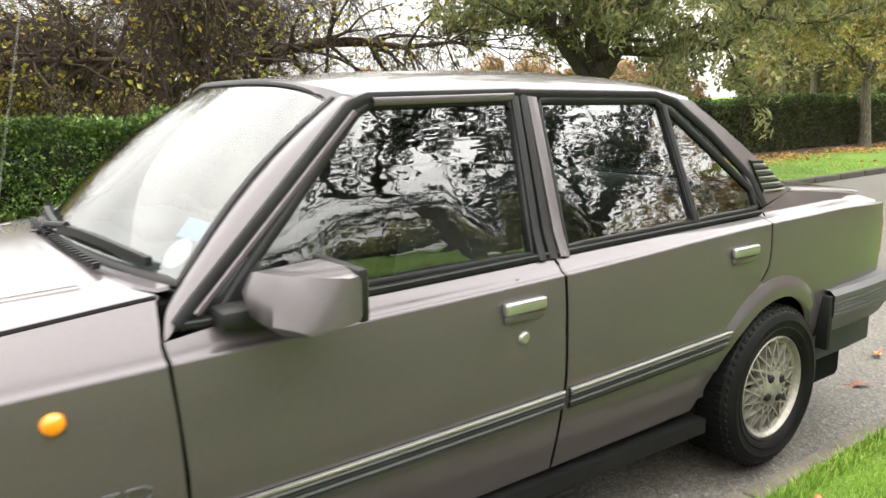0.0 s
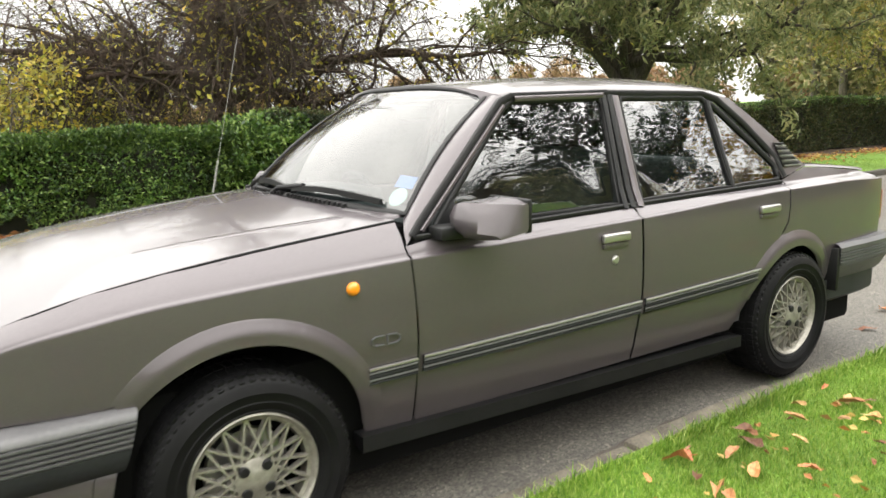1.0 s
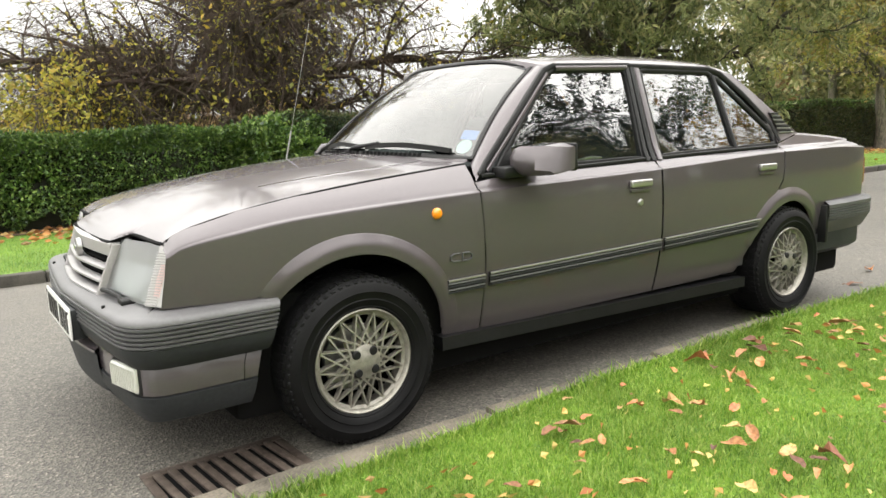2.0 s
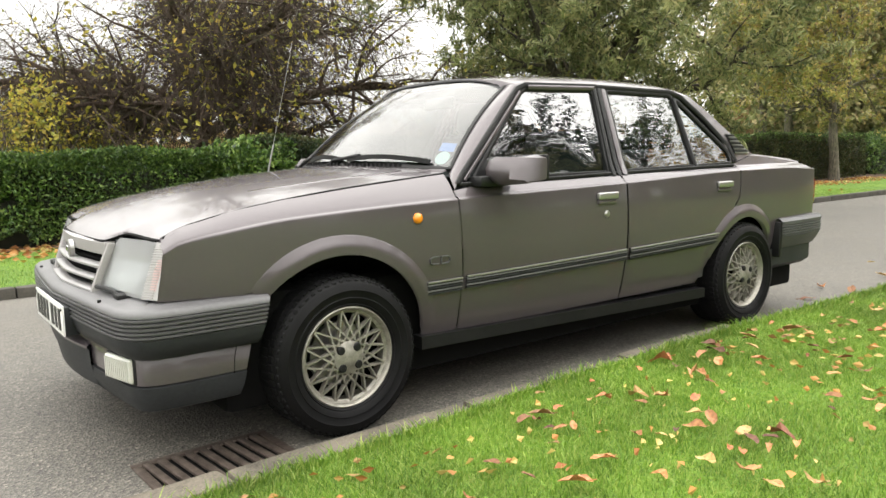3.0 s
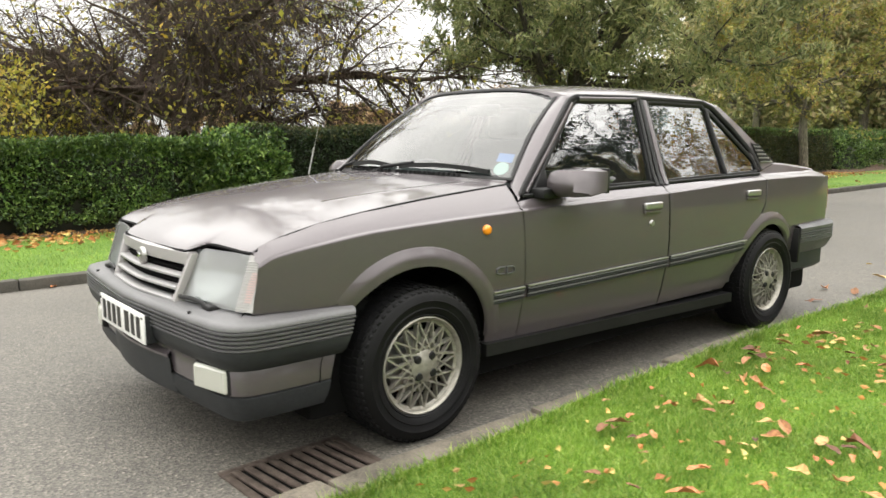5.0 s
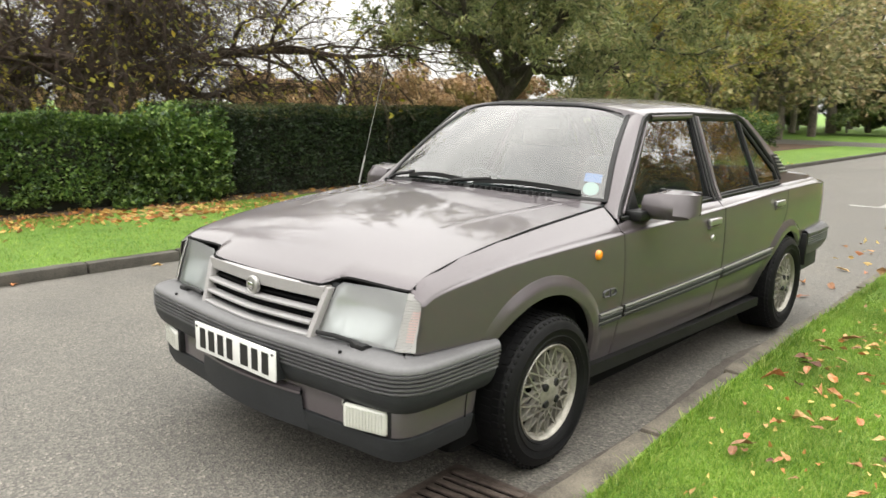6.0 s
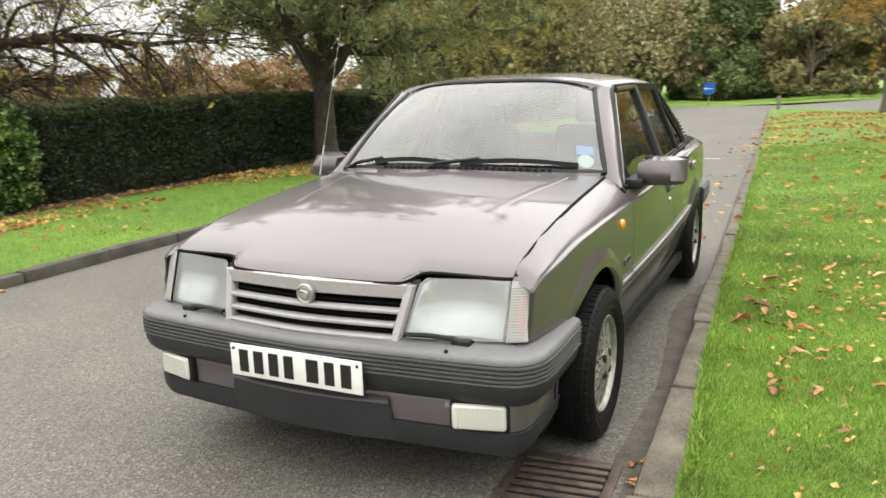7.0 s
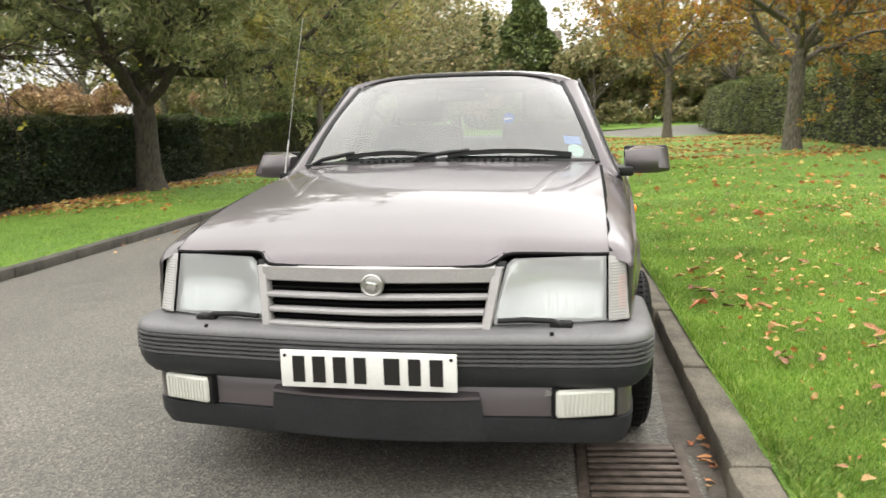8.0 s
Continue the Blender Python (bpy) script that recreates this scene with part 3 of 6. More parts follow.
def hedge(name, x0, x1, y0, y1, h, label, mat, leaf, n, seed, rough=0.06, z0=GZ, core=0.1, slope=0.0, gaps=0.0, crest=None):
    """A clipped hedge: a near-black core for its inner shade, clad in single leaves, with an uneven face."""
    g = np.random.default_rng(seed)
    root = tagged(empty(name, (x0 + x1) / 2, (y0 + y1) / 2, z0), label, "hedge")
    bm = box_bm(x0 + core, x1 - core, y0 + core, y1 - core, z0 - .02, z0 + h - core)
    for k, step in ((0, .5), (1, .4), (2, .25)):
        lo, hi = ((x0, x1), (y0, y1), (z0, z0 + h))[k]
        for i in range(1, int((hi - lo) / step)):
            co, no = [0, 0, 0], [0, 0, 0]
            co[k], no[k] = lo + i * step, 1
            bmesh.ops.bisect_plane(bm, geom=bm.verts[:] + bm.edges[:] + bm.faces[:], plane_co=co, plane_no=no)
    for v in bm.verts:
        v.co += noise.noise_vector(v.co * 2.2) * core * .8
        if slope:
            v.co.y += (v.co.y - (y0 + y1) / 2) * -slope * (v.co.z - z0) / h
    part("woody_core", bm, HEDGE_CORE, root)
    lx, ly = x1 - x0, y1 - y0
    areas = np.array([lx * h, lx * h * .6, ly * h, ly * h, lx * ly])
    face = g.choice(5, n, p=areas / areas.sum())
    a, b = g.uniform(size=n), g.uniform(size=n)
    depth = np.abs(g.normal(size=n)) * core * .55
    c, nn = np.zeros((n, 3)), np.zeros((n, 3))
    for k in range(5):
        m = face == k
        if k in (0, 1):
            c[m] = np.stack([x0 + a[m] * lx, (y0 + depth[m]) if k == 0 else (y1 - depth[m]), z0 + b[m] ** .9 * h], 1)
            nn[m] = (0, -1 if k == 0 else 1, .3)
        elif k in (2, 3):
            c[m] = np.stack([(x0 + depth[m]) if k == 2 else (x1 - depth[m]), y0 + a[m] * ly, z0 + b[m] * h], 1)
            nn[m] = (-1 if k == 2 else 1, 0, .3)
        else:
            c[m] = np.stack([x0 + a[m] * lx, y0 + b[m] * ly, z0 + h - depth[m]], 1)
            nn[m] = (0, 0, 1)
    wave = np.array([noise.noise_vector((p[0] * .9, p[1] * .9, p[2] * 1.3)) for p in c]) * rough * 2.2
    fine = np.array([noise.noise_vector((p[0] * 4, p[1] * 4, p[2] * 4)) for p in c]) * rough
    if gaps:
        hole = np.array([noise.noise((p[0] * 2.4, p[1] * 2, p[2] * 3)) for p in c]) + (0.45 - (c[:, 2] - z0) / h) * gaps
        keep = hole < 0.5
    else:
        keep = np.ones(n, bool)
    c = c + wave + fine
    if slope:
        c[:, 1] += (c[:, 1] - (y0 + y1) / 2) * -slope * (c[:, 2] - z0) / h
    v, f = leaf_quads(c[keep], mat, 0.55, 0, nn[keep] * .8, .9, g)
    raw("leaves", v, f, leaf, root, smooth=False)["kind"] = "stuff"
    # extra leaves on top; a lighter crest material paints in the top light
    if crest is not None:
        k = int(n * .12)
        a, b = g.uniform(size=k), g.uniform(size=k) ** 2
        c = np.stack([x0 + a * lx, y0 + b * ly, z0 + h + g.normal(size=k) * .03 + .01 - .1 * (b < .01)], 1)
        c += np.array([noise.noise_vector((q[0] * .9, q[1] * .9, q[2] * 1.3)) for q in c]) * rough * 2.2
        if slope:
            c[:, 1] += (c[:, 1] - (y0 + y1) / 2) * -slope
        v, f = leaf_quads(c, mat, 0.5, 0, np.tile([[0, -.5, 1.0]], (k, 1)), .8, g)
        raw("new_growth", v, f, crest, root, smooth=False)["kind"] = "stuff"
    return root


VZ = -.17
hedge("hedge", -16, 3.9, 9.0, 10.2, 1.2, "loose green privet hedge with thin gappy base", 0.058, PRIVET, 200000, 11, 0.07, z0=VZ, core=.22, gaps=.9, crest=PRIVET)
# lighter crests on these two dark hedges stand in for their lit tops
hedge("hedge", 3.7, 14, 9.15, 10.6, 1.4, "tall dark clipped yew hedge behind the verge", 0.055, YEW, 90000, 12, 0.05, z0=VZ, core=.16, crest=BEECH)
hedge("hedge", 14, 26.3, 9.75, 11.1, 1.4, "dark clipped hedge continuing behind a tree", 0.065, BEECH, 60000, 13, 0.06, z0=VZ, core=.18, crest=PRIVET)
hedge("hedge", 14, 42, -8.8, -6.3, 2.2, "broad high clipped hedge with sloping shoulders", 0.1, SHORN, 70000, 14, 0.1, z0=.03, core=.3, slope=.3, crest=PRIVET)
hedge("bush", 27.2, 31.5, 9.8, 12.6, 1.3, "rounded green shrub beyond the hedge end", 0.09, PRIVET, 14000, 15, 0.2, z0=VZ, core=.5)
hedge("bush", 2.6, 4.2, 8.85, 9.9, 1.32, "untidy green shrub bulging from the hedge", 0.08, PRIVET, 12000, 16, 0.16, z0=VZ, core=.3)

make_tree("tree", (11.0, 8.75, VZ), "spreading evergreen oak with thick grey trunk on the verge", "tree", 2.2, .25, 11, 5.3, BARK_OAK, OLIVE, 70000, 0.16, 21, rise=0.035, droop=.7, pitch=(.18, .95), leaf_aspect=.25, twig_n=5, twig_drop=-.12)
make_tree("tree", (22.8, 9.2, VZ), "slender verge tree with thinning yellow-green leaves", "tree", 2.6, .145, 7, 4.2, BARK, THIN_GREEN, 21000, 0.14, 22, rise=.06, droop=.3, pitch=(.25, 1.1), leaf_aspect=.45)
make_tree("tree", (5.0, 15.2, -.2), "dark dense tree with bare twigs and yellowing leaves", "tree", 2.3, .36, 17, 4.1, BARK_DARK, YELLOW, 11000, 0.11, 29, rise=-.01, pitch=(-.2, 1.2), twig_n=12, sub_n=12, leaf_aspect=.6, twig_len=1.0, twig_drop=-.24, wild=.4, sub_len=.55)
make_tree("cherry_tree", (16.9, -4.8, .06), "autumn cherry tree with orange leaves on the lawn", "tree", 2.75, .2, 9, 5.0, BARK, ORANGE, 17000, 0.13, 24, rise=.03, droop=.7, pitch=(.3, 1.0), twig_drop=-.03, leaf_aspect=.45, group="autumn cherries on the lawn")
make_tree("cherry_tree", (29.3, -3.2, .0), "autumn cherry tree with yellow-orange leaves by the lawn's end", "tree", 3.2, .17, 8, 4.0, BARK, ORANGE, 11000, 0.16, 25, rise=.05, droop=.6, pitch=(.4, 1.0), twig_drop=-.02, leaf_aspect=.45, group="autumn cherries on the lawn")
make_tree("cedar", (8.5, -9.8, .3), "dark cedar with level boughs mirrored in the car windows", "tree", 5.4, .3, 9, 4.4, BARK_DARK, YEW, 5000, 0.2, 26, rise=.0, pitch=(-.1, .45), leaf_aspect=.4, tiers=2.8)
# this one stands out of view, added to cut sky reflections in the rear windows
make_tree("cedar", (13.0, -8.8, .3), "second dark cedar with level boughs, unseen, added to darken the rear windows", "tree", 6.0, .3, 6, 4.0, BARK_DARK, YEW, 6000, 0.2, 27, rise=.0, pitch=(-.05, .45), leaf_aspect=.4, tiers=3.0)


def conifer(name, at, h, r, label, n, size, seed, mat=CONIFER):
    g = np.random.default_rng(seed)
    root = tagged(empty(name, *at), label, "tree")
    v, f = tubes([(np.linspace(at, (at[0], at[1], at[2] + h * .95), 6), np.linspace(r * .12, .02, 6))], 8)
    raw("trunk", v, f, BARK, root)
    t = g.uniform(0, 1, n) ** 1.4
    a = g.uniform(0, 2 * np.pi, n)
    lobes = np.array([noise.noise((math.cos(q) * 1.6 + seed, math.sin(q) * 1.6, s * 7)) for q, s in zip(a, t)])
    rr = r * (1 - t) ** .75 * (0.85 + .5 * lobes) * g.uniform(.75, 1.05, n)
    c = np.stack([at[0] + rr * np.cos(a), at[1] + rr * np.sin(a), at[2] + .15 + t * h], 1)
    nn = np.stack([np.cos(a), np.sin(a), -.2 + 0 * a], 1)
    v, f = leaf_quads(c, size, .5, 0, nn, .7, g)
    raw("crown", v, f, mat, root, smooth=False)["kind"] = "stuff"
    return root


conifer("conifer", (60, 4.6, -.2), 11.5, 4.6, "broad green cypress beyond the side road", 22000, .4, 31)
conifer("conifer", (63, 8.2, -.2), 9.6, 1.7, "narrow pointed cypress beside a broader one", 6000, .34, 32)


def woods(name, spots, label, mat, n_each, size, seed):
    """Far trees: trunks under uneven leafy masses with gaps."""
    g = np.random.default_rng(seed)
    vs, fs, at, stems = [], [], 0, []
    for x, y, h, r in spots:
        k = 9
        blobs = np.stack([x + g.normal(size=k) * r * .5, y + g.normal(size=k) * r * .5, h * g.uniform(.25, .92, k)], 1)
        who = g.integers(0, k, n_each)
        d = g.normal(size=(n_each, 3))
        d /= np.linalg.norm(d, axis=1)[:, None]
        c = blobs[who] + d * (r * .42 * g.uniform(.55, 1.1, n_each))[:, None] * np.array([1, 1, .8])
        c[:, 2] = np.maximum(c[:, 2], .3)
        v, f = leaf_quads(c, size, .6, 0, d, .8, g)
        vs.append(v)
        fs.append(f + at)
        at += len(v)
        stems.append((np.array([(x, y, 0), (x + g.normal() * .2, y, h * .4), (x + g.normal() * .4, y, h * .8)]), np.array([.2, .15, .06]) * h / 8))
        for b in blobs:
            stems.append((np.array([(x, y, h * .3), (b + np.array([x, y, h * .3])) / 2 + g.normal(size=3) * .3, b]), np.array([.1, .06, .02]) * h / 8))
    root = raw(name, np.concatenate(vs), np.concatenate(fs), mat, smooth=False)
    tagged(root, label, "woods", kind="stuff")
    v, f = tubes(stems, 5)
    raw("stems", v, f, BARK, root)["kind"] = "stuff"
    return root


def spots(n, x0, x1, y0, y1, h0, h1, seed):
    g = np.random.default_rng(seed)
    return [(g.uniform(x0, x1), g.uniform(y0, y1), h, h * g.uniform(.38, .55)) for h in g.uniform(h0, h1, n)]


woods("far_woods", spots(28, 52, 88, 10, 42, 10, 15, 41), "mixed far woodland turning olive and brown", FAR_WOOD, 2600, .42, 41)
woods("far_woods", spots(20, 32, 56, 11.5, 22, 6, 10, 42), "mixed shrubby woodland beyond the hedge", FAR_WOOD, 3200, .3, 42)
woods("far_woods", spots(16, 52, 80, -22, -2, 8, 12, 43), "mixed woodland behind the lawn", FAR_WOOD, 2600, .42, 43)
woods("far_woods", spots(34, 56, 74, -26, 40, 4, 7, 48), "dense far woodland edge behind the side road", FAR_WOOD, 2600, .42, 48)
woods("far_woods", spots(18, 16, 62, -27, -15, 10, 14, 50), "dark trees behind the high hedge", FAR_WOOD, 2400, .4, 50)
woods("far_thicket", spots(14, 47, 53, -14, 0.5, 1.0, 2.0, 52), "low green shrubs beyond the side road", FAR_WOOD, 1500, .28, 52)
woods("far_thicket", spots(18, 53, 61, 4, 26, 2.0, 3.6, 53), "dark evergreen shrubs behind the junction", CONIFER, 1500, .26, 53)
woods("far_thicket", spots(16, 20, 42, 21, 32, 2.2, 3.4, 51), "rusty autumn thicket beyond the hedge", FAR_BROWN, 5000, .16, 51)
woods("far_thicket", spots(26, -12, 40, 34, 46, 2.2, 3.6, 44), "brown autumn thicket on the slope behind", FAR_BROWN, 5000, .17, 44)
woods("far_woods", spots(24, -30, 40, -40, -28, 5, 8, 49), "tall mixed trees across the lawn", FAR_WOOD, 2000, .5, 49)
woods("far_woods", spots(20, -70, 10, -70, -45, 6, 9, 45), "mixed woodland across the lawn", FAR_WOOD, 1200, .7, 45)
woods("far_woods", spots(14, -70, -30, -20, 50, 5, 9, 46), "mixed woodland down the road", FAR_WOOD, 1200, .7, 46)
woods("yellow_shrub", spots(7, -1.5, 2.0, 12.5, 15.0, 1.8, 2.7, 47), "yellow and orange autumn shrubs behind the hedge", YELLOW, 550, .1, 47)


# ---- the car ----
FR, RR, HUB = 0.0, 2.574, 0.287      # axles and hub height
SWAGE = [(-.66, .690), (-.61, .720), (-.55, .752), (-.4, .780), (-.165, .808), (.54, .838), (1.55, .86), (2.52, .886), (3.0, .886), (3.47, .868)]
WING_TOP = [(-.72, .722), (-.66, .750), (-.6, .770), (-.548, .788), (-.35, .836), (-.155, .867), (.1, .897), (.376, .921), (.57, .937), (.7, .945)]
WING_EDGE = [(-.61, .735), (-.598, .745), (-.588, .756), (-.575, .768), (-.55, .783), (-.53, .790), (-.35, .833), (-.155, .862), (.1, .890), (.376, .914), (.57, .932)]
LOWER = [(.15, .11), (.28, .06), (.40, .030), (.50, .012), (.59, .001), (.64, 0.0), (.72, 0.0), (1.0, 0.02)]


def side(x, z):
    """The near flank of the body: its distance from the near edge at station x and height z."""
    base = .05 + .016 * (x - 1.5) ** 2
    if x < -.35:
        base += .18 * (-.35 - x) ** 2
    if x > 3.2:
        base += .25 * (x - 3.2) ** 2
    zs = interp(x, SWAGE)
    step = .004 + .012 * smooth(-.6, -.3, x)
    if z <= zs:
        y = base + interp(z, LOWER) + step * smooth(zs - .008, zs, z)
    else:
        ys = base + interp(zs, LOWER) + step
        if x < .56:
            ze = max(zs + .015, interp(x, WING_EDGE))
            y = ys + (.19 - ys) * min(1.3, (z - zs) / (ze - zs)) ** 1.4
        elif z < .9:
            y = ys + .045 * ((z - zs) / max(.01, .9 - zs)) ** 1.3
        else:
            y = ys + .045 + (z - .9) * .42
    return y


def on_side(x, z, d=0.0):
    return (x, side(x, z) + d, z)


def roof_at(x, s, d=0.0):
    """The roof: s runs from -1 to 1 across it."""
    zc = interp(x, [(.9, 1.338), (1.0, 1.362), (1.15, 1.379), (1.4, 1.392), (1.7, 1.396), (2.0, 1.39), (2.2, 1.376), (2.34, 1.352), (2.45, 1.32)])
    zl = interp(x, [(.9, 1.265), (1.02, 1.283), (1.13, 1.298), (1.6, 1.312), (2.2, 1.306), (2.45, 1.275)])
    t = abs(s)
    z = zl + (zc - zl) * max(0.0, 1 - t ** 3.0) ** .55
    return (x, MID + .012 + s * (.592 - .012 * abs(x - 1.6)), z - d)


NOSE = [(.20, -.592), (.26, -.60), (.40, -.606), (.475, -.611), (.5, -.622), (.52, -.652), (.54, -.672), (.56, -.678), (.68, -.686), (MID, -.690)]


def bonnet_at(x, y, d=0.0):
    t = (y - MID) / .66
    front = interp(MID - abs(y - MID), NOSE)
    z = interp(x, WING_TOP) + .034 * (1 - t * t) * smooth(-.9, -.2, x) - .012 * math.exp(-max(0.0, x - front) / .03)
    return (x, y, z - d)


def screen_at(u, v, d=0.0):
    """The windscreen: u across from -1 to 1, v from its foot to its head."""
    y0, y1 = MID + u * .672, MID + .012 + u * .515
    x0, x1 = .60 - .115 * (1 - u * u), 1.055 - .075 * (1 - u * u)
    z0, z1 = .945 + .016 * (1 - u * u), 1.308 + .047 * (1 - abs(u) ** 4)
    bow = .022 * math.sin(math.pi * v)
    return (x0 + (x1 - x0) * v - bow + d * .6, y0 + (y1 - y0) * v, z0 + (z1 - z0) * v + bow * .8 - d * .8)


def back_at(u, v, d=0.0):
    """The rear window: u across, v from its foot to its head."""
    y0, y1 = MID + u * .6, MID + u * .5
    x0, x1 = 2.80 + .06 * (1 - u * u), 2.37 + .05 * (1 - u * u)
    z0, z1 = .965, 1.305 + .04 * (1 - abs(u) ** 2.5)
    return (x0 + (x1 - x0) * v - d * .6, y0 + (y1 - y0) * v, z0 + (z1 - z0) * v - d * .8)


def boot_at(x, y, d=0.0):
    t = (y - MID) / .7
    z = interp(x, [(2.75, .972), (2.95, .957), (3.3, .925), (3.44, .905), (3.5, .87)])
    return (x, y, z + .014 * (1 - t * t) - d)


def arc(xa, r, a0, a1, n):
    return [(xa + r * math.cos(radians(a0 + (a1 - a0) * k / n)), HUB + r * math.sin(radians(a0 + (a1 - a0) * k / n))) for k in range(n + 1)]


car = tagged(empty("car", 1.3, MID, 0), "grey-bronze metallic four-door saloon parked against the kerb", "car")


def on_swage(x, w, d=0.0):
    """The flank again, with heights counted from the crease that runs along it."""
    return on_side(x, w + interp(x, SWAGE), d)


def both(name, outline, place, mat, parent=None, label="", **kw):
    """The same panel on both flanks; the near one first."""
    if place is on_side and min(z for _, z in outline) < .7:
        fine = []
        for a, b in zip(outline, outline[1:] + outline[:1]):
            k = max(1, int(math.dist(a, b) / .06))
            fine += [(a[0] + (b[0] - a[0]) * q / k, a[1] + (b[1] - a[1]) * q / k) for q in range(k)]
        outline = [(x, z - interp(x, SWAGE)) for x, z in fine]
        place = on_swage
        kw["cuts"] = (-.03, -.014, -.008, -.004, 0, .006, .012, .02, .03, .045)
    return [part(name, panel_bm(outline, place, mirror=m, **kw), mat, parent or car, label, smooth=50) for m in (False, True)]


# flanks
wing = [(-.55, .783), (-.575, .768), (-.588, .756), (-.598, .744), (-.612, .65), (-.63, .566), (-.45, .56), (-.285, .555)] + arc(FR, .376, 134, -4, 22) + [(.395, .262), (.545, .278), (.5465, .5), (.539, .70), (.527, .858), (.547, .926), (.376, .914), (.1, .890), (-.155, .862), (-.35, .833), (-.53, .790)]
wings = both("front_wing", wing, on_side, PAINT, step=.03)
fdoor = [(.556, .29), (1.05, .287), (1.540, .287), (1.541, .56), (1.537, .885), (1.05, .878), (.625, .873), (.536, .861), (.553, .6)]
fdoors = both("front_door", fdoor, on_side, PAINT, step=.05)
rdoor = [(1.550, .287), (2.0, .285), (2.185, .283), (2.262, .40), (2.30, .475), (2.375, .590), (2.45, .665), (2.512, .735), (2.527, .80), (2.532, .896), (2.0, .892), (1.547, .886), (1.551, .56)]
rdoors = both("rear_door", rdoor, on_side, PAINT, step=.05)
quarter = [(2.541, .897), (2.536, .80), (2.52, .73), (2.457, .66), (2.383, .585), (2.309, .470), (2.285, .425)] + arc(RR, .335, 155, 15, 22) + [(2.93, .40), (3.42, .42), (3.445, .62), (3.468, .862), (3.30, .908), (2.95, .945), (2.80, .955), (2.60, .915)]
quarters = both("rear_quarter", quarter, on_side, PAINT, step=.03)
cpill = [(2.25, 1.297), (2.365, 1.288), (2.51, 1.19), (2.65, 1.085), (2.745, 1.005), (2.815, .963), (2.66, .935), (2.585, .92), (2.565, .985), (2.52, 1.06), (2.42, 1.18)]
both("rear_pillar", cpill, on_side, PAINT, step=.04)


def on_pillar(u, v, d=0.0):
    """Between the edge of the windscreen and the door frame."""
    a = Vector(screen_at(-1.0, v))
    x, z = .560 + .505 * v, .885 + .415 * v
    b = Vector(on_side(x, z)) + Vector((0, -.002, .004))
    p = a.lerp(b, u) + Vector((-.5, -.6, .6)).normalized() * (.014 * math.sin(math.pi * u))
    return (p.x + d * .4, p.y + d * .7, p.z - d * .5)


both("windscreen_pillar", [(.0, -.04), (1, -.05), (1, 1.0), (.0, 1.0)], on_pillar, PAINT, step=.12, roll=0)
for m in (False, True):
    y = lambda v: 2 * MID - v if m else v
    o = -1 if m else 1
    bm = sweep_bm([(.35, y(.15), .272), (1.3, y(.142), .252), (2.24, y(.152), .226)], [(0, .026), (-.008 * o, .015), (-.002 * o, -.014), (.03 * o, -.024), (.06 * o, -.024), (.06 * o, .026)], True)
    part("sill", bm, BLACK_TRIM, car, "dark grey painted sill")

# flared lips round the wheel openings
for xa, r0, a0, a1, owners in ((FR, .373, 140, 6, wings), (RR, .332, 158, 22, quarters)):
    for m in (False, True):
        def lip_at(q, t, d=0.0, xa=xa, r0=r0):
            r = r0 + .08 * t
            a = radians(q)
            x, z = xa + r * math.cos(a), HUB + r * math.sin(a)
            fade = smooth(min(a0, a1) - 1, min(a0, a1) + 30, q) * (1 - smooth(max(a0, a1) - 28, max(a0, a1) + 1, q)) * .75 + .25
            out = .018 * fade * (1 - smooth(.35, 1.0, t)) - .004 * smooth(.8, 1, t)
            return (x, side(x, z) - out + d, z)
        bm = panel_bm([(a1, 0), (a0, 0), (a0, 1), (a1, 1)], lip_at, 5.0, .02, 0, m, cuts=(.1, .2, .3, .4, .5, .6, .7, .8, .9))
        part("arch_flare", bm, PAINT, owners[int(m)])

# top panels
bon = [(interp(y, NOSE), y) for y in (.20, .23, .26, .33, .40, .45, .475, .487, .5, .51, .52, .53, .54, .55, .56, .62, .68, MID)]
bon = bon + [(x, 2 * MID - y) for x, y in bon[-2::-1]]
rear = [(.555, 2 * MID - .20), (.53, 2 * MID - .26), (.495, 2 * MID - .44), (.465, 2 * MID - .64), (.455, MID), (.465, .64), (.495, .44), (.53, .26), (.555, .20)]
part("bonnet", panel_bm(bon + rear, bonnet_at, .05), PAINT, car, "long flat bonnet", smooth=50)
roof = [(.972, 0), (.996, .5), (1.03, .8), (1.046, .88), (1.06, .94), (1.12, 1), (2.36, 1), (2.41, .93), (2.425, .8), (2.43, 0)]
roof = roof + [(x, -q) for x, q in roof[-2:0:-1]]
part("roof", panel_bm(roof, roof_at, .05, .03, .0), PAINT, car, smooth=60)
part("boot_lid", panel_bm([(2.83, .22), (3.44, .23), (3.46, MID), (3.44, 2 * MID - .23), (2.83, 2 * MID - .22), (2.88, MID)], boot_at, .06), PAINT, car, smooth=50)
rear_panel = panel_bm([(.15, .42), (2 * MID - .15, .42), (2 * MID - .17, .87), (.17, .87)], lambda a, b, d: (3.47 + .03 * (1 - ((a - MID) / .7) ** 2) - d - .02 * (b - .4), a, b), .1)
part("rear_panel", rear_panel, PAINT, car)
for m in (False, True):
    y0, y1 = (.142, .5) if not m else (2 * MID - .5, 2 * MID - .142)
    part("tail_lamp", box_bm(3.44, 3.505, y0, y1, .64, .8, .012), RED_LENS, car, "red ribbed tail lamp")

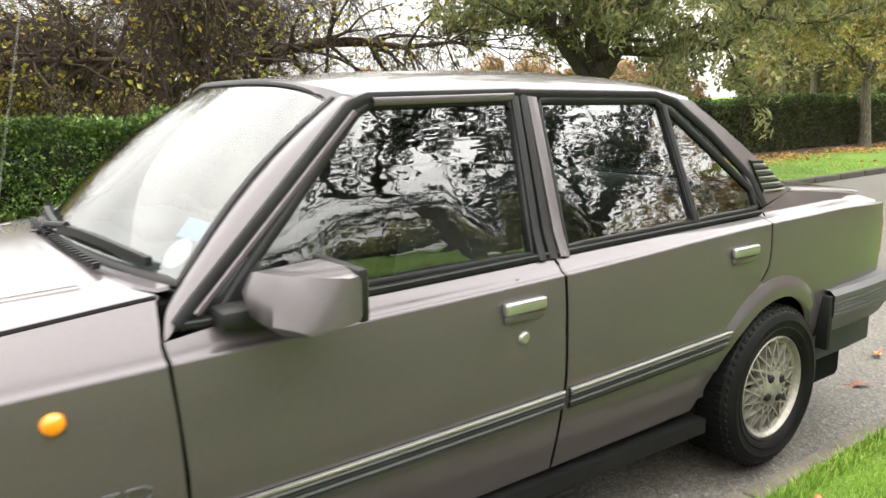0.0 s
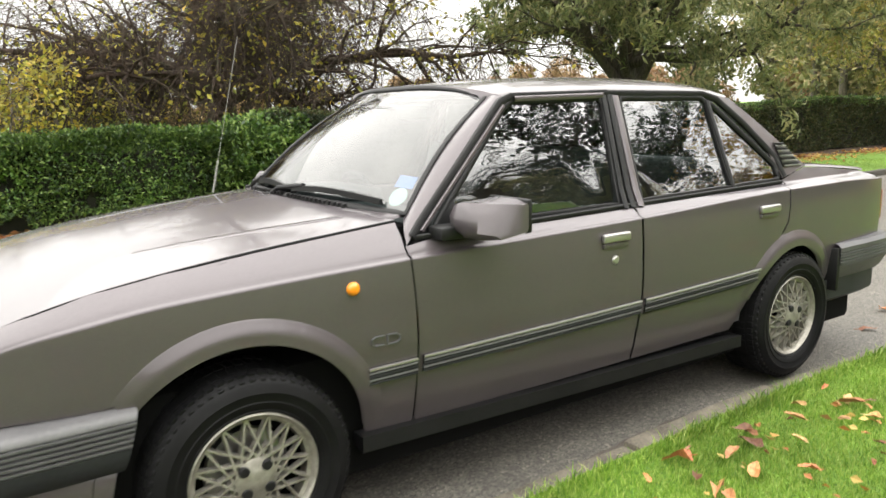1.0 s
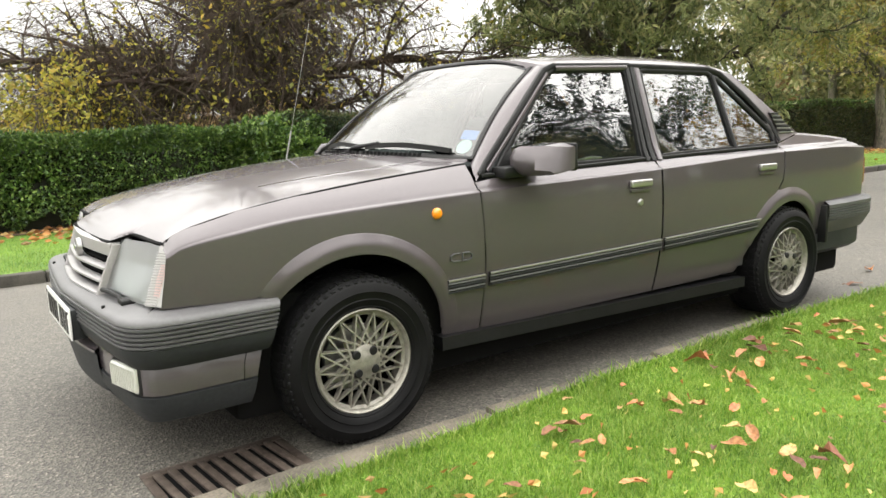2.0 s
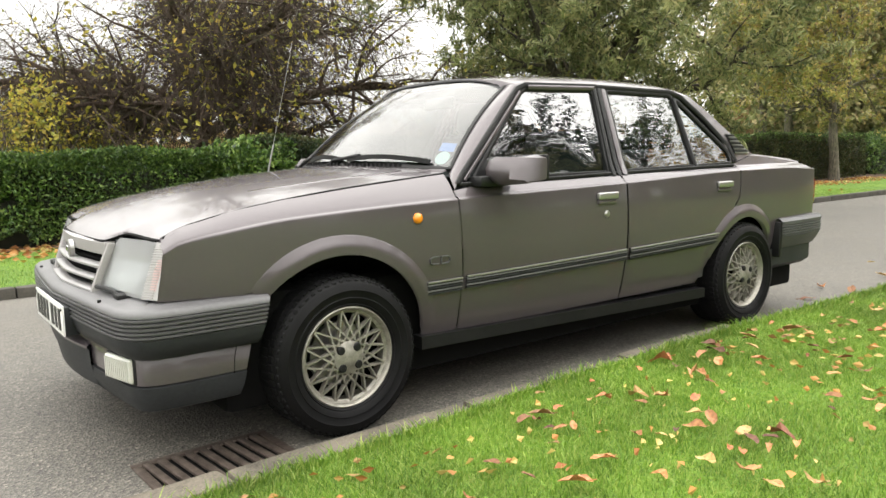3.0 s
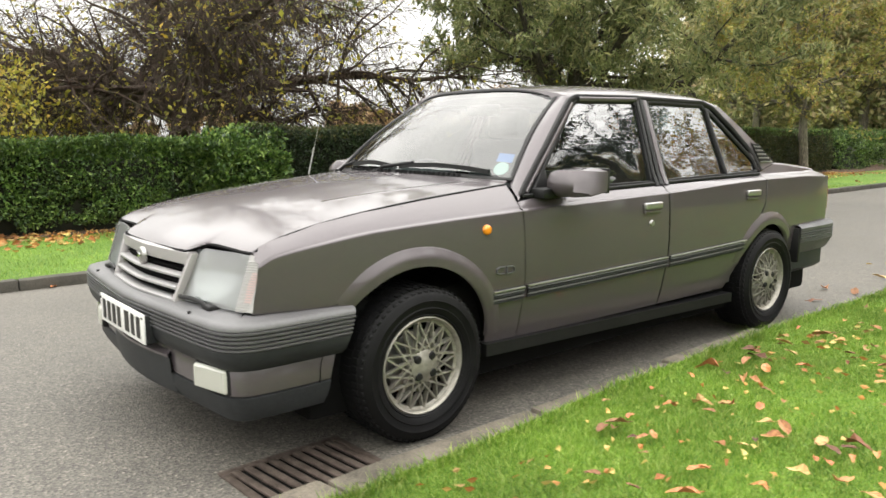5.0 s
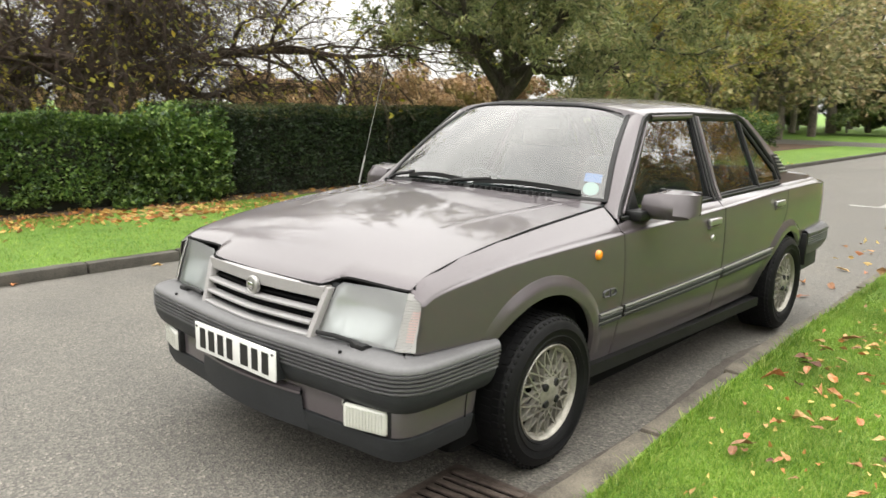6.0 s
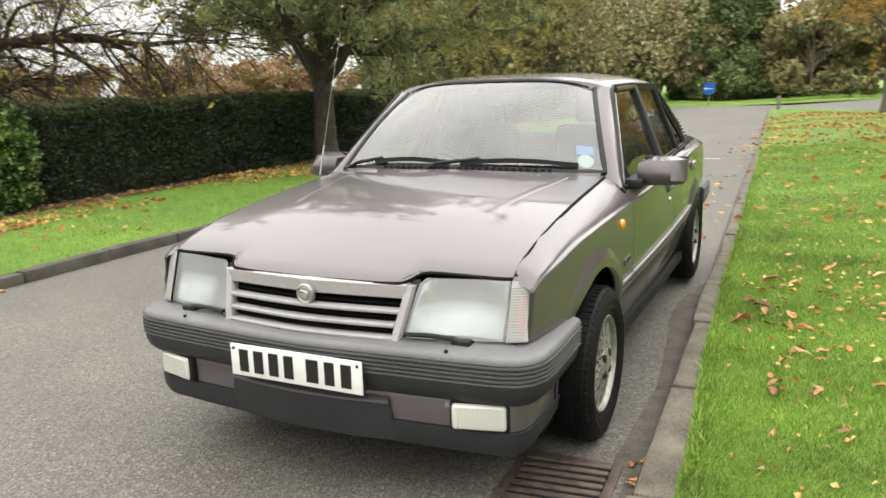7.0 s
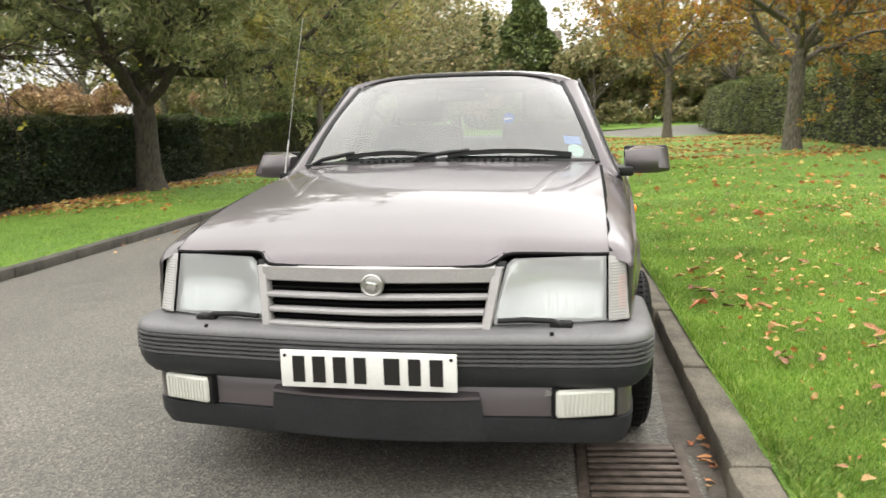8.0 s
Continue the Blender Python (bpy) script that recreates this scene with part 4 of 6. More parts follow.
# dark shut lines round the bonnet
def ribbon(points, tall, deep, name, label):
    bm = bmesh.new()
    rows = []
    for (x, y), (ox, oy) in points:
        p = Vector(bonnet_at(x, y))
        rows.append([bm.verts.new(p + Vector((ox * a, oy * a, h))) for a, h in ((-.4, -.001), (.6, -.003), (1.0, -tall * .5), (.8, -tall), (-deep, -tall))])
    for r, q in zip(rows, rows[1:]):
        for j in range(4):
            bm.faces.new((r[j], r[j + 1], q[j + 1], q[j]))
    part(name, bm, UNDER, car, label)


dense = []
for a, b in zip(bon, bon[1:]):
    dense += [((a[0] + (b[0] - a[0]) * k / 6, a[1] + (b[1] - a[1]) * k / 6), (-.010, 0)) for k in range(6)]
ribbon(dense + [(bon[-1], (-.010, 0))], .011, 2.0, "shut_line", "black gap along the bonnet front")
for s_ in (False, True):
    ribbon([((x, 2 * MID - .199 if s_ else .199), (0, .009 if s_ else -.009)) for x in np.linspace(-.585, .55, 40)], .01, .5, "shut_line", "black gap along the bonnet side")

# scuttle and vents
sc = [(.56, .22), (.53, .28), (.497, .44), (.47, .64), (.46, MID)]
sc = sc + [(x, 2 * MID - y) for x, y in sc[-2::-1]]
sc2 = [(.63, .22), (.57, .44), (.53, .64), (.52, MID)]
sc = sc + [(x, 2 * MID - y) for x, y in sc2] + sc2[-2::-1]
part("scuttle", panel_bm(sc, lambda a, b, d: (a, b, .938 + .02 * (1 - ((b - MID) / .66) ** 2) + (a - .5) * .08 - d), .05, .01, .002), PAINT, car)
for k in range(26):
    yv = .42 + k * .033
    if abs(yv - MID) > .03:
        part("vent_slot", box_bm(.487 - .02 * (1 - ((yv - MID) / .5) ** 2), .503 - .02 * (1 - ((yv - MID) / .5) ** 2), yv, yv + .014, .955 + .006 * (1 - ((yv - MID) / .5) ** 2), .968 + .005 * (1 - ((yv - MID) / .5) ** 2)), BLACK_TRIM, car, smooth=0)

# glass
scr = part("windscreen", panel_bm([(-1, 0), (1, 0), (1, 1), (-1, 1)], screen_at, .12, .005, 0), SCREEN_GLASS, car, "dusty curved windscreen")
bmesh_back = panel_bm([(-1, 0), (1, 0), (1, 1), (-1, 1)], back_at, .12, .005, 0)
rw = part("rear_window", bmesh_back, REAR_GLASS, car)


def seal(points, place, w, mat, name, parent, label="", lift=.004, mirror=False, closed=True):
    """A rubber or metal strip along a line on a surface."""
    pts = []
    n = len(points)
    for i in range(n if closed else n - 1):
        a, b = points[i], points[(i + 1) % n]
        k = max(2, int(math.dist(a, b) / .06))
        pts += [(a[0] + (b[0] - a[0]) * j / k, a[1] + (b[1] - a[1]) * j / k) for j in range(k)]
    pts.append(points[0] if closed else points[-1])
    path = [Vector(place(u, v, -lift)) for u, v in pts]
    if mirror:
        path = [Vector((p.x, 2 * MID - p.y, p.z)) for p in path]
    bm = bmesh.new()
    rings = []
    for i, p in enumerate(path):
        way = (path[min(i + 1, len(path) - 1)] - path[max(i - 1, 0)]).normalized()
        if closed and i in (0, len(path) - 1):
            way = (path[1] - path[-2]).normalized()
        u, v = pts[i]
        e = 1e-3
        nrm = (Vector(place(u, v, 0)) - Vector(place(u, v, e))).normalized()
        if mirror:
            nrm.y = -nrm.y
        side_way = way.cross(nrm).normalized()
        rings.append([bm.verts.new(p + side_way * a * w + nrm * b) for a, b in ((-.5, -.012), (-.5, .001), (-.3, .004), (.3, .004), (.5, .001), (.5, -.012))])
    for r, s in zip(rings, rings[1:]):
        for j in range(5):
            bm.faces.new((r[j], r[j + 1], s[j + 1], s[j]))
    return part(name, bm, mat, parent, label)


seal([(-1, 0), (1, 0), (1, 1), (-1, 1)], screen_at, .024, BLACK_TRIM, "screen_seal", car, "black rubber screen seal")
seal([(-1, 0), (1, 0), (1, 1), (-1, 1)], back_at, .034, BLACK_TRIM, "screen_seal", car)

FW = [(.655, .897), (1.065, 1.268), (1.105, 1.288), (1.532, 1.297), (1.548, 1.272), (1.482, .905)]
RW = [(1.612, .907), (1.652, 1.27), (1.667, 1.294), (2.165, 1.288), (2.19, 1.265), (2.185, .915)]
QW = [(2.203, .915), (2.207, 1.255), (2.228, 1.258), (2.55, .985), (2.555, .93), (2.53, .917)]


def inset(points, d):
    cx, cz = sum(p[0] for p in points) / len(points), sum(p[1] for p in points) / len(points)
    return [(cx + (x - cx) * (1 + d / abs(max(.1, math.hypot(x - cx, z - cz)))), cz + (z - cz) * (1 + d / abs(max(.1, math.hypot(x - cx, z - cz))))) for x, z in points]


def pane_at(x, z, d=0.0):
    return (x, side(x, max(z, .9)) + .012 + d, z)


for m, fd, rd, rq in ((False, fdoors[0], rdoors[0], quarters[0]), (True, fdoors[1], rdoors[1], quarters[1])):
    for pts, owner in ((FW, fd), (RW, rd), (QW, rd)):
        part("window_pane", panel_bm(inset(pts, .012), pane_at, .15, .004, 0, m), GLASS, owner, "glass side window")
        seal(inset(pts, .005), lambda a, b, d=0.0: (a, side(a, max(b, .9)) + .004 + d, b), .022, BLACK_TRIM, "window_seal", owner, "black rubber seal", .0, m)
    # door frames round the glass, painted, with a satin strip
    seal([(.565, .885), (1.045, 1.288), (1.10, 1.307), (1.58, 1.315)], on_side, .03, BLACK_TRIM, "door_seal", fd, "", .003, m, False)
    seal([(1.562, 1.31), (1.500, .89)], on_side, .026, BLACK_TRIM, "door_frame", fd, "", .004, m, False)
    seal([(1.580, .89), (1.625, 1.308)], on_side, .034, PAINT, "door_frame", rd, "", .004, m, False)
    seal([(1.597, 1.315), (1.541, .89)], on_side, .03, BLACK_TRIM, "pillar_trim", rd, "black pillar strip", .002, m, False)
    seal([(1.58, 1.315), (2.17, 1.307), (2.265, 1.285), (2.41, 1.175), (2.57, 1.02), (2.60, .93)], on_side, .026, BLACK_TRIM, "door_seal", rd, "", .003, m, False)
    seal([(2.194, .905), (2.198, 1.28)], on_side, .024, BLACK_TRIM, "quarter_bar", rd, "black quarter-light bar", .002, m, False)
    seal([(1.11, 1.30), (1.555, 1.308)], on_side, .02, PAINT, "door_frame", fd, "", .007, m, False)
    seal([(.605, .90), (1.055, 1.277)], on_side, .014, PAINT, "door_frame", fd, "", .006, m, False)
    # waist mouldings
    seal([(.555, .884), (1.05, .889), (1.53, .897)], on_side, .016, BLACK_TRIM, "waist_strip", fd, "black waist strip", .003, m, False)
    seal([(1.555, .897), (2.1, .903), (2.56, .906)], on_side, .016, BLACK_TRIM, "waist_strip", rd, "black waist strip", .003, m, False)

    # rubbing strips with ribs, alternate ones coloured lighter as sky sheen, and a bright top line
    for x0, x1, z0, z1, owner in ((.372, .540, .466, .517, wings[int(m)]), (.562, 1.534, .468, .523, fd), (1.558, 2.305, .480, .541, rd)):
        for k in range(5):
            tilt = .018 * (x1 - x0)
            seal([(x0, z1 - .006 - k * .0115), (x1, z1 - .006 - k * .0115 + tilt)], on_side, .007 if k else .008, SATIN if k == 0 else GREY_PLASTIC if k % 2 else DARK_PLASTIC, "side_moulding" if k else "bright_strip", owner, "ribbed side moulding, sky sheen put into alternate ribs" if k else "bright strip", .009, m, False)
        seal([(x0, (z0 + z1) / 2), (x1, (z0 + z1) / 2 + .018 * (x1 - x0))], on_side, z1 - z0, BLACK_TRIM, "moulding_base", owner, "", .004, m, False)

    # handles
    for xh, zh, owner in ((1.385, .795, fd), (2.35, .806, rd)):
        yh = side(xh, zh)
        yy = lambda v: 2 * MID - v if m else v
        a, b = sorted((yy(yh - .022), yy(yh + .0)))
        handle = part("door_handle", box_bm(xh - .068, xh + .068, a, b, zh - .012, zh + .021, .008, 3), SATIN, owner, "satin metal door handle")
        a, b = sorted((yy(yh - .012), yy(yh + .006)))
        part("handle_recess", box_bm(xh - .062, xh + .064, a, b, zh - .034, zh - .013, .006, 2), PAINT, handle)
    yl = side(1.388, .715)
    part("door_lock", disc_bm([(0, -.009), (.012, -.008), (.017, -.003), (.018, .004)] if not m else [(0, .009), (.012, .008), (.017, .003), (.018, -.004)], (1.388, yl if not m else 2 * MID - yl, .715), 20), SATIN, fd, "round metal door lock")

    # door mirror
    yy = lambda v: 2 * MID - v if m else v
    bm = bmesh.new()
    ring = []
    for yv, outline in ((.085, ((.72, .888), (.80, .888), (.806, .90), (.806, .97), (.80, .98), (.705, .978), (.684, .945), (.688, .91))),
                        (.03, ((.70, .88), (.826, .887), (.832, .899), (.832, .985), (.826, .997), (.69, .990), (.666, .945), (.676, .905))),
                        (-.06, ((.705, .882), (.832, .896), (.838, .908), (.838, .985), (.832, .997), (.728, .990), (.685, .945), (.682, .905))),
                        (-.112, ((.735, .887), (.832, .9), (.838, .911), (.838, .978), (.834, .986), (.815, .984), (.765, .94), (.715, .9)))):
        ring.append([bm.verts.new((x, yy(yv), z)) for x, z in outline])
    for a, b in zip(ring, ring[1:]):
        for j in range(8):
            bm.faces.new((a[j], a[(j + 1) % 8], b[(j + 1) % 8], b[j]))
    bm.faces.new(ring[0])
    bm.faces.new(ring[-1])
    bmesh.ops.bevel(bm, geom=[e for e in bm.edges if e.calc_face_angle(0) > .5], offset=.007, segments=3, affect="EDGES")
    mir = part("door_mirror", bm, PAINT, fd, "grey wedge-shaped door mirror", smooth=48)
    a, b = sorted((yy(-.111), yy(.083)))
    part("mirror_rim", box_bm(.832, .856, a, b, .894, .998, .008, 2), BLACK_TRIM, mir)
    a, b = sorted((yy(-.1), yy(.072)))
    part("mirror_glass", box_bm(.854, .859, a, b, .903, .988), CHROME, mir, "mirror glass")
    a, b = sorted((yy(.05), yy(.135)))
    part("mirror_foot", box_bm(.63, .80, a, b, .872, .915, .012, 2), BLACK_TRIM, mir, "black mirror foot")
    tri = [(.605, .893), (.65, .895), (.755, .985), (.755, .893)]
    part("corner_trim", panel_bm(tri, lambda a, b, d: (a, side(a, max(b, .9)) - .002 + d, b), .1, .01, .002, m), BLACK_TRIM, fd, "black corner plate")

    # marker lamp, badge, vents on the rear pillar
    ym = side(.332, .768)
    part("marker_lamp", disc_bm([(0, -.016), (.012, -.0145), (.019, -.009), (.021, 0), (.022, .01)] if not m else [(0, .016), (.012, .0145), (.019, .009), (.021, 0), (.022, -.01)], (.332, yy(ym), .768), 24), AMBER, wings[int(m)], "round amber side marker lamp")
    cee = [(.424, .611), (.396, .611), (.384, .604), (.384, .590), (.396, .583), (.424, .583)]
    dee = [(.436, .583), (.466, .583), (.478, .590), (.478, .604), (.466, .611), (.436, .611)]
    for shape, shut in ((cee, False), (dee, True)):
        seal(shape, on_side, .006, RIB_PLASTIC, "badge", wings[int(m)], "small outline badge", .003, m, shut)
    for k in range(5):
        z = 1.075 - .0225 * k
        seal([(2.588 + .004 * k, z), (2.665 + .02 * k, z - .003)], on_side, .012, BLACK_TRIM, "pillar_vent", rq, "black slatted pillar vent", .006, m, False)
        seal([(2.590 + .004 * k, z - .0105), (2.672 + .02 * k, z - .0135)], on_side, .007, SATIN, "vent_slat", rq, "pale vent slat", .008, m, False)

# tub: dark inner body, floor and wheel housings
tub = box_bm(-.42, 3.3, .17, 2 * MID - .17, .135, .55, .03)
part("floor_pan", tub, UNDER, car)
part("engine_bay", box_bm(-.56, .52, .36, 1.38, .5, .70, .03), UNDER, car)
part("boot_box", box_bm(2.75, 3.42, .2, 1.47, .5, .88, .03), UNDER, car)
part("bulkhead", box_bm(.50, .62, .2, 1.47, .4, .915, .02), UNDER, car)
for m in (False, True):
    for xa, r in ((FR, .40), (RR, .365)):
        bm = bmesh.new()
        rows = []
        for k in range(17):
            a = radians(-2 + 184 * k / 16)
            rows.append([bm.verts.new((xa + r * math.cos(a), (2 * MID - y if m else y), HUB + r * math.sin(a))) for y in (.125, .38)])
        for p, q in zip(rows, rows[1:]):
            bm.faces.new((p[0], p[1], q[1], q[0]))
        back = [r_[1] for r_ in rows]
        bm.faces.new(back)
        part("wheel_housing", bm, UNDER, car)
    # inner door cards
    y0, y1 = sorted(((2 * MID - v) if m else v for v in (.135, .165)))
    part("door_card", box_bm(.66, 2.5, y0, y1, .3, .885, .01), CLOTH, car)

# ---- front end ----
PINK_LENS = material("faded_pink_bulb", (0.42, 0.29, 0.28), 0.3)
FLUTE = material("fluted_glass", (0.5, 0.52, 0.52), 0.12, Coat_Weight=1.0)
REFLECTOR = material("lamp_reflector", (0.45, 0.455, 0.45), 0.24, 1.0)
GRILLE_GREY = surface("painted_grille_grey", (0.3, 0.285, 0.285), (0.38, 0.365, 0.365), 8, (0.35, 0.5), metal=0.1)
SLAT_GREY = surface("pale_slat", (0.27, 0.26, 0.262), (0.36, 0.35, 0.352), 8, (0.3, 0.45))

def seal_line(points, place, w):
    """A bare strip along a line on a surface."""
    bm = bmesh.new()
    rows = []
    for a, b in zip(points, points[1:]):
        for k in range(6):
            u, v = a[0] + (b[0] - a[0]) * k / 5, a[1] + (b[1] - a[1]) * k / 5
            p = Vector(place(u, v))
            rows.append([bm.verts.new(p + Vector((dx, 0, dz))) for dx, dz in ((0, -w / 2), (-.004, 0), (0, w / 2), (.03, w / 2))])
    for r, s in zip(rows, rows[1:]):
        for j in range(3):
            bm.faces.new((r[j], r[j + 1], s[j + 1], s[j]))
    return bm


def front_path(inset_by=0.0, y_end=.058, x_end=-.275):
    """Plan line round the nose, from the near wheel arch to the far one."""
    half = [(x_end, y_end + .01), (-.45, y_end + .008), (-.58, y_end + .009), (-.655, y_end + .016), (-.705, y_end + .038), (-.738, y_end + .075), (-.756, y_end + .13), (-.768, y_end + .24), (-.783, .48), (-.797, .68), (-.808, MID)]
    line = half + [(x, 2 * MID - y) for x, y in half[-2::-1]]
    return [(x, y, 0) for x, y in line]


LINE = front_path()
# outwards is to the left of the way round, so sections use negative out
def round_nose(section, line=LINE):
    bm = sweep_bm(line, [(-d, h) for d, h in section], False)
    for v in bm.verts:                       # ends cut to the slope of the wheel arch
        if v.co.x > -.45:
            v.co.x -= (.565 - v.co.z) * .26 * (v.co.x + .45) / .175
    return bm


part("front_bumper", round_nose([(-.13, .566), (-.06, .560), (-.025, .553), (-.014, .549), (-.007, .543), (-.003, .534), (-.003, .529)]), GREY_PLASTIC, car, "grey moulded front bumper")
ribs = [(-.003, .529)]
for k in range(5):
    z = .527 - k * .0135
    ribs += [(-.010, z), (.001, z - .0025), (.001, z - .0085), (-.010, z - .011)]
ribs += [(-.004, .457)]
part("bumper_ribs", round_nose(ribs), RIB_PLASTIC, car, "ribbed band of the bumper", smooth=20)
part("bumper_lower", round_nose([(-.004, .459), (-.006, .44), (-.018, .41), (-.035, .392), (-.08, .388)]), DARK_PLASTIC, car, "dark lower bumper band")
SKIRT = front_path(y_end=.075, x_end=-.29)
part("front_valance", round_nose([(-.05, .392), (-.045, .385), (-.046, .30), (-.052, .298)], SKIRT), PAINT, car, "body-coloured front valance")
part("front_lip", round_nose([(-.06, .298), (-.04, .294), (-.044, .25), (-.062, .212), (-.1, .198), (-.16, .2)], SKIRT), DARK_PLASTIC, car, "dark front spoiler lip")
mid_line = [(-.755 - .03 * (1 - ((y - MID) / .31) ** 2), y, 0) for y in np.linspace(MID - .31, MID + .31, 15)]
def taper(bm):
    """Sides of the centre piece lean outwards downwards."""
    for v in bm.verts:
        v.co.y = MID + (v.co.y - MID) * (1 + (.385 - v.co.z) * .5)
    return bm


part("spoiler_centre", taper(round_nose([(-.10, .385), (-.055, .382), (-.05, .372), (-.012, .362), (0, .35), (-.002, .30), (-.02, .22), (-.06, .198), (-.12, .198)], mid_line)), DARK_PLASTIC, car, "dark scooped spoiler centre")
part("spoiler_ridge", taper(round_nose([(-.03, .378), (-.008, .372), (.006, .363), (.007, .355), (-.006, .348)], mid_line)), PAINT, car, "body-coloured ridge of the spoiler")
part("air_intake", round_nose([(-.058, .402), (-.056, .366)], mid_line), UNDER, car)
for m in (False, True):
    yy = lambda v: 2 * MID - v if m else v
    # washer jets on the bumper
    part("washer_jet", tube_bm([(-.752, yy(.36), .545), (-.752, yy(.36), .559)], .006), BLACK_TRIM, car)
    # fog lamp
    lean = 1 if not m else -1
    bm = box_bm(-.03, .03, -.085, .085, -.042, .042, .012, 3)
    bmesh.ops.transform(bm, matrix=pose(-.708, yy(.272), .345, 0, 0, 14 * lean), verts=bm.verts)
    fog = part("fog_lamp", bm, FOG_LENS, car, "rectangular ribbed fog lamp")
    bm = bmesh.new()
    for k in range(12):
        box_bm(-.0335, -.029, -.07 + k * .0122, -.065 + k * .0122, -.033, .033, bm=bm)
    bmesh.ops.transform(bm, matrix=pose(-.708, yy(.272), .345, 0, 0, 14 * lean), verts=bm.verts)
    part("lens_ribs", bm, FOG_LENS, fog, smooth=0)
    bm = box_bm(-.022, .03, -.098, .093, -.05, .048, .012, 2)
    bmesh.ops.transform(bm, matrix=pose(-.706, yy(.272), .345, 0, 0, 14 * lean), verts=bm.verts)
    part("lamp_surround", bm, BLACK_TRIM, fog, "black surround")

    # headlamp: reflector bowl behind ribbed glass, indicator at the corner
    def lamp_at(a, b, d=0.0, m=m):
        t = max(0.0, .51 - a)
        x = -.712 + .12 * t + .15 * t * t + (b - .57) * .34 + 3.5 * max(0, .24 - a) ** 2.2
        return (x + d, 2 * MID - a if m else a, b)

    lens = [(.208, .572), (.524, .566), (.53, .585), (.492, .731), (.472, .746), (.208, .75)]
    head = part("headlamp", panel_bm(lens, lamp_at, .05, .01, .003), LAMP_GLASS, car, "large trapezoid glass headlamp")
    part("reflector", panel_bm(inset(lens, -.01), lambda a, b, d: (lamp_at(a, b)[0] + .012 + .06 * max(0, 1 - ((a - .35) / .15) ** 2 - ((b - .655) / .1) ** 2), lamp_at(a, b)[1], b), .025, .005, 0), REFLECTOR, head, "bright reflector", smooth=60)
    bm = bmesh.new()
    for k in range(22):
        a = .222 + k * .0125
        p0, p1 = lamp_at(a, .58), lamp_at(a, .62 if k % 2 else .66)
        tube_bm([(p0[0] + .004, p0[1], .58), (p1[0] + .004, p1[1], .62 if k % 2 else .66)], .0011, 4, bm)
    part("lens_flutes", bm, FLUTE, head)
    ind = [(.142, .572), (.202, .571), (.202, .75), (.152, .742)]
    lampi = part("indicator", panel_bm(ind, lambda a, b, d: lamp_at(a, b, d - .007), .02, .02, .003), CLEAR_RIBBED, car, "clear ribbed corner indicator lens")
    bm = bmesh.new()
    for k in range(20):
        z = .578 + k * .008
        p0, p1 = lamp_at(.154, z), lamp_at(.198, z)
        tube_bm([(p0[0] - .008, p0[1], z), (p1[0] - .008, p1[1], z)], .0022, 5, bm)
    part("lens_rib_mass", bm, CLEAR_RIBBED, lampi)
    part("lamp_box", panel_bm([(.15, .56), (.54, .556), (.52, .6), (.478, .735), (.45, .752), (.155, .75)], lambda a, b, d: (lamp_at(a, b)[0] + .085 + d, yy(a), b), .1, .02, 0), UNDER, car)
    if not m:
        bm = panel_bm([(.152, .60), (.172, .60), (.177, .66), (.172, .70), (.152, .70)], lambda a, b, d: lamp_at(a, b, d - .0085), .03, .004, .001)
        part("indicator_bulb", bm, PINK_LENS, lampi, "faded pink bulb behind the lens")
    part("lamp_trim", panel_bm([(.531, .562), (.556, .562), (.520, .738), (.495, .738)], lambda a, b, d: lamp_at(a, b, d + .006), .05, .012, .002), DARK_PLASTIC, car, "dark strip between grille and headlamp")
    # headlamp wiper
    p = [lamp_at(a, b) for a, b in ((.515, .580), (.44, .583), (.36, .578), (.335, .566))]
    part("headlamp_wiper", tube_bm([(q[0] - .014, q[1], q[2]) for q in p], .008, 8), BLACK_TRIM, car, "small black headlamp wiper")
    q = lamp_at(.335, .565)
    part("wiper_mount", box_bm(q[0] - .02, q[0] + .03, q[1] - .032, q[1] + .032, .553, .576, .006), BLACK_TRIM, car)

# grille
def grille_x(y, z):
    return -.726 + (z - .56) * .34 - .03 * (1 - abs((y - MID) / .34) ** 1.4)


gr = empty("grille", -.72, MID, .56)
gr.parent = car
gr.matrix_parent_inverse = car.matrix_world.inverted()
gr["label"] = "grey slatted grille"


def grille_bar(name, y0, z0, y1, z1, w, mat, out=.0, label=""):
    """A bar across or down the grille."""
    bm = bmesh.new()
    rings = []
    n = 12
    for k in range(n + 1):
        y, z = y0 + (y1 - y0) * k / n, z0 + (z1 - z0) * k / n
        x = grille_x(y, z) - out
        level = abs(y1 - y0) > abs(z1 - z0)
        offs = [(0, -w / 2), (-.006, -w / 2 + .004), (-.006, w / 2 - .004), (0, w / 2), (.03, w / 2), (.03, -w / 2)]
        rings.append([bm.verts.new((x + dx, y + (0 if level else dw), z + (dw if level else 0))) for dx, dw in offs])
    for r, s in zip(rings, rings[1:]):
        for j in range(6):
            bm.faces.new((r[j], r[(j + 1) % 6], s[(j + 1) % 6], s[j]))
    bm.faces.new(rings[0])
    bm.faces.new(rings[-1])
    return part(name, bm, mat, gr, label)


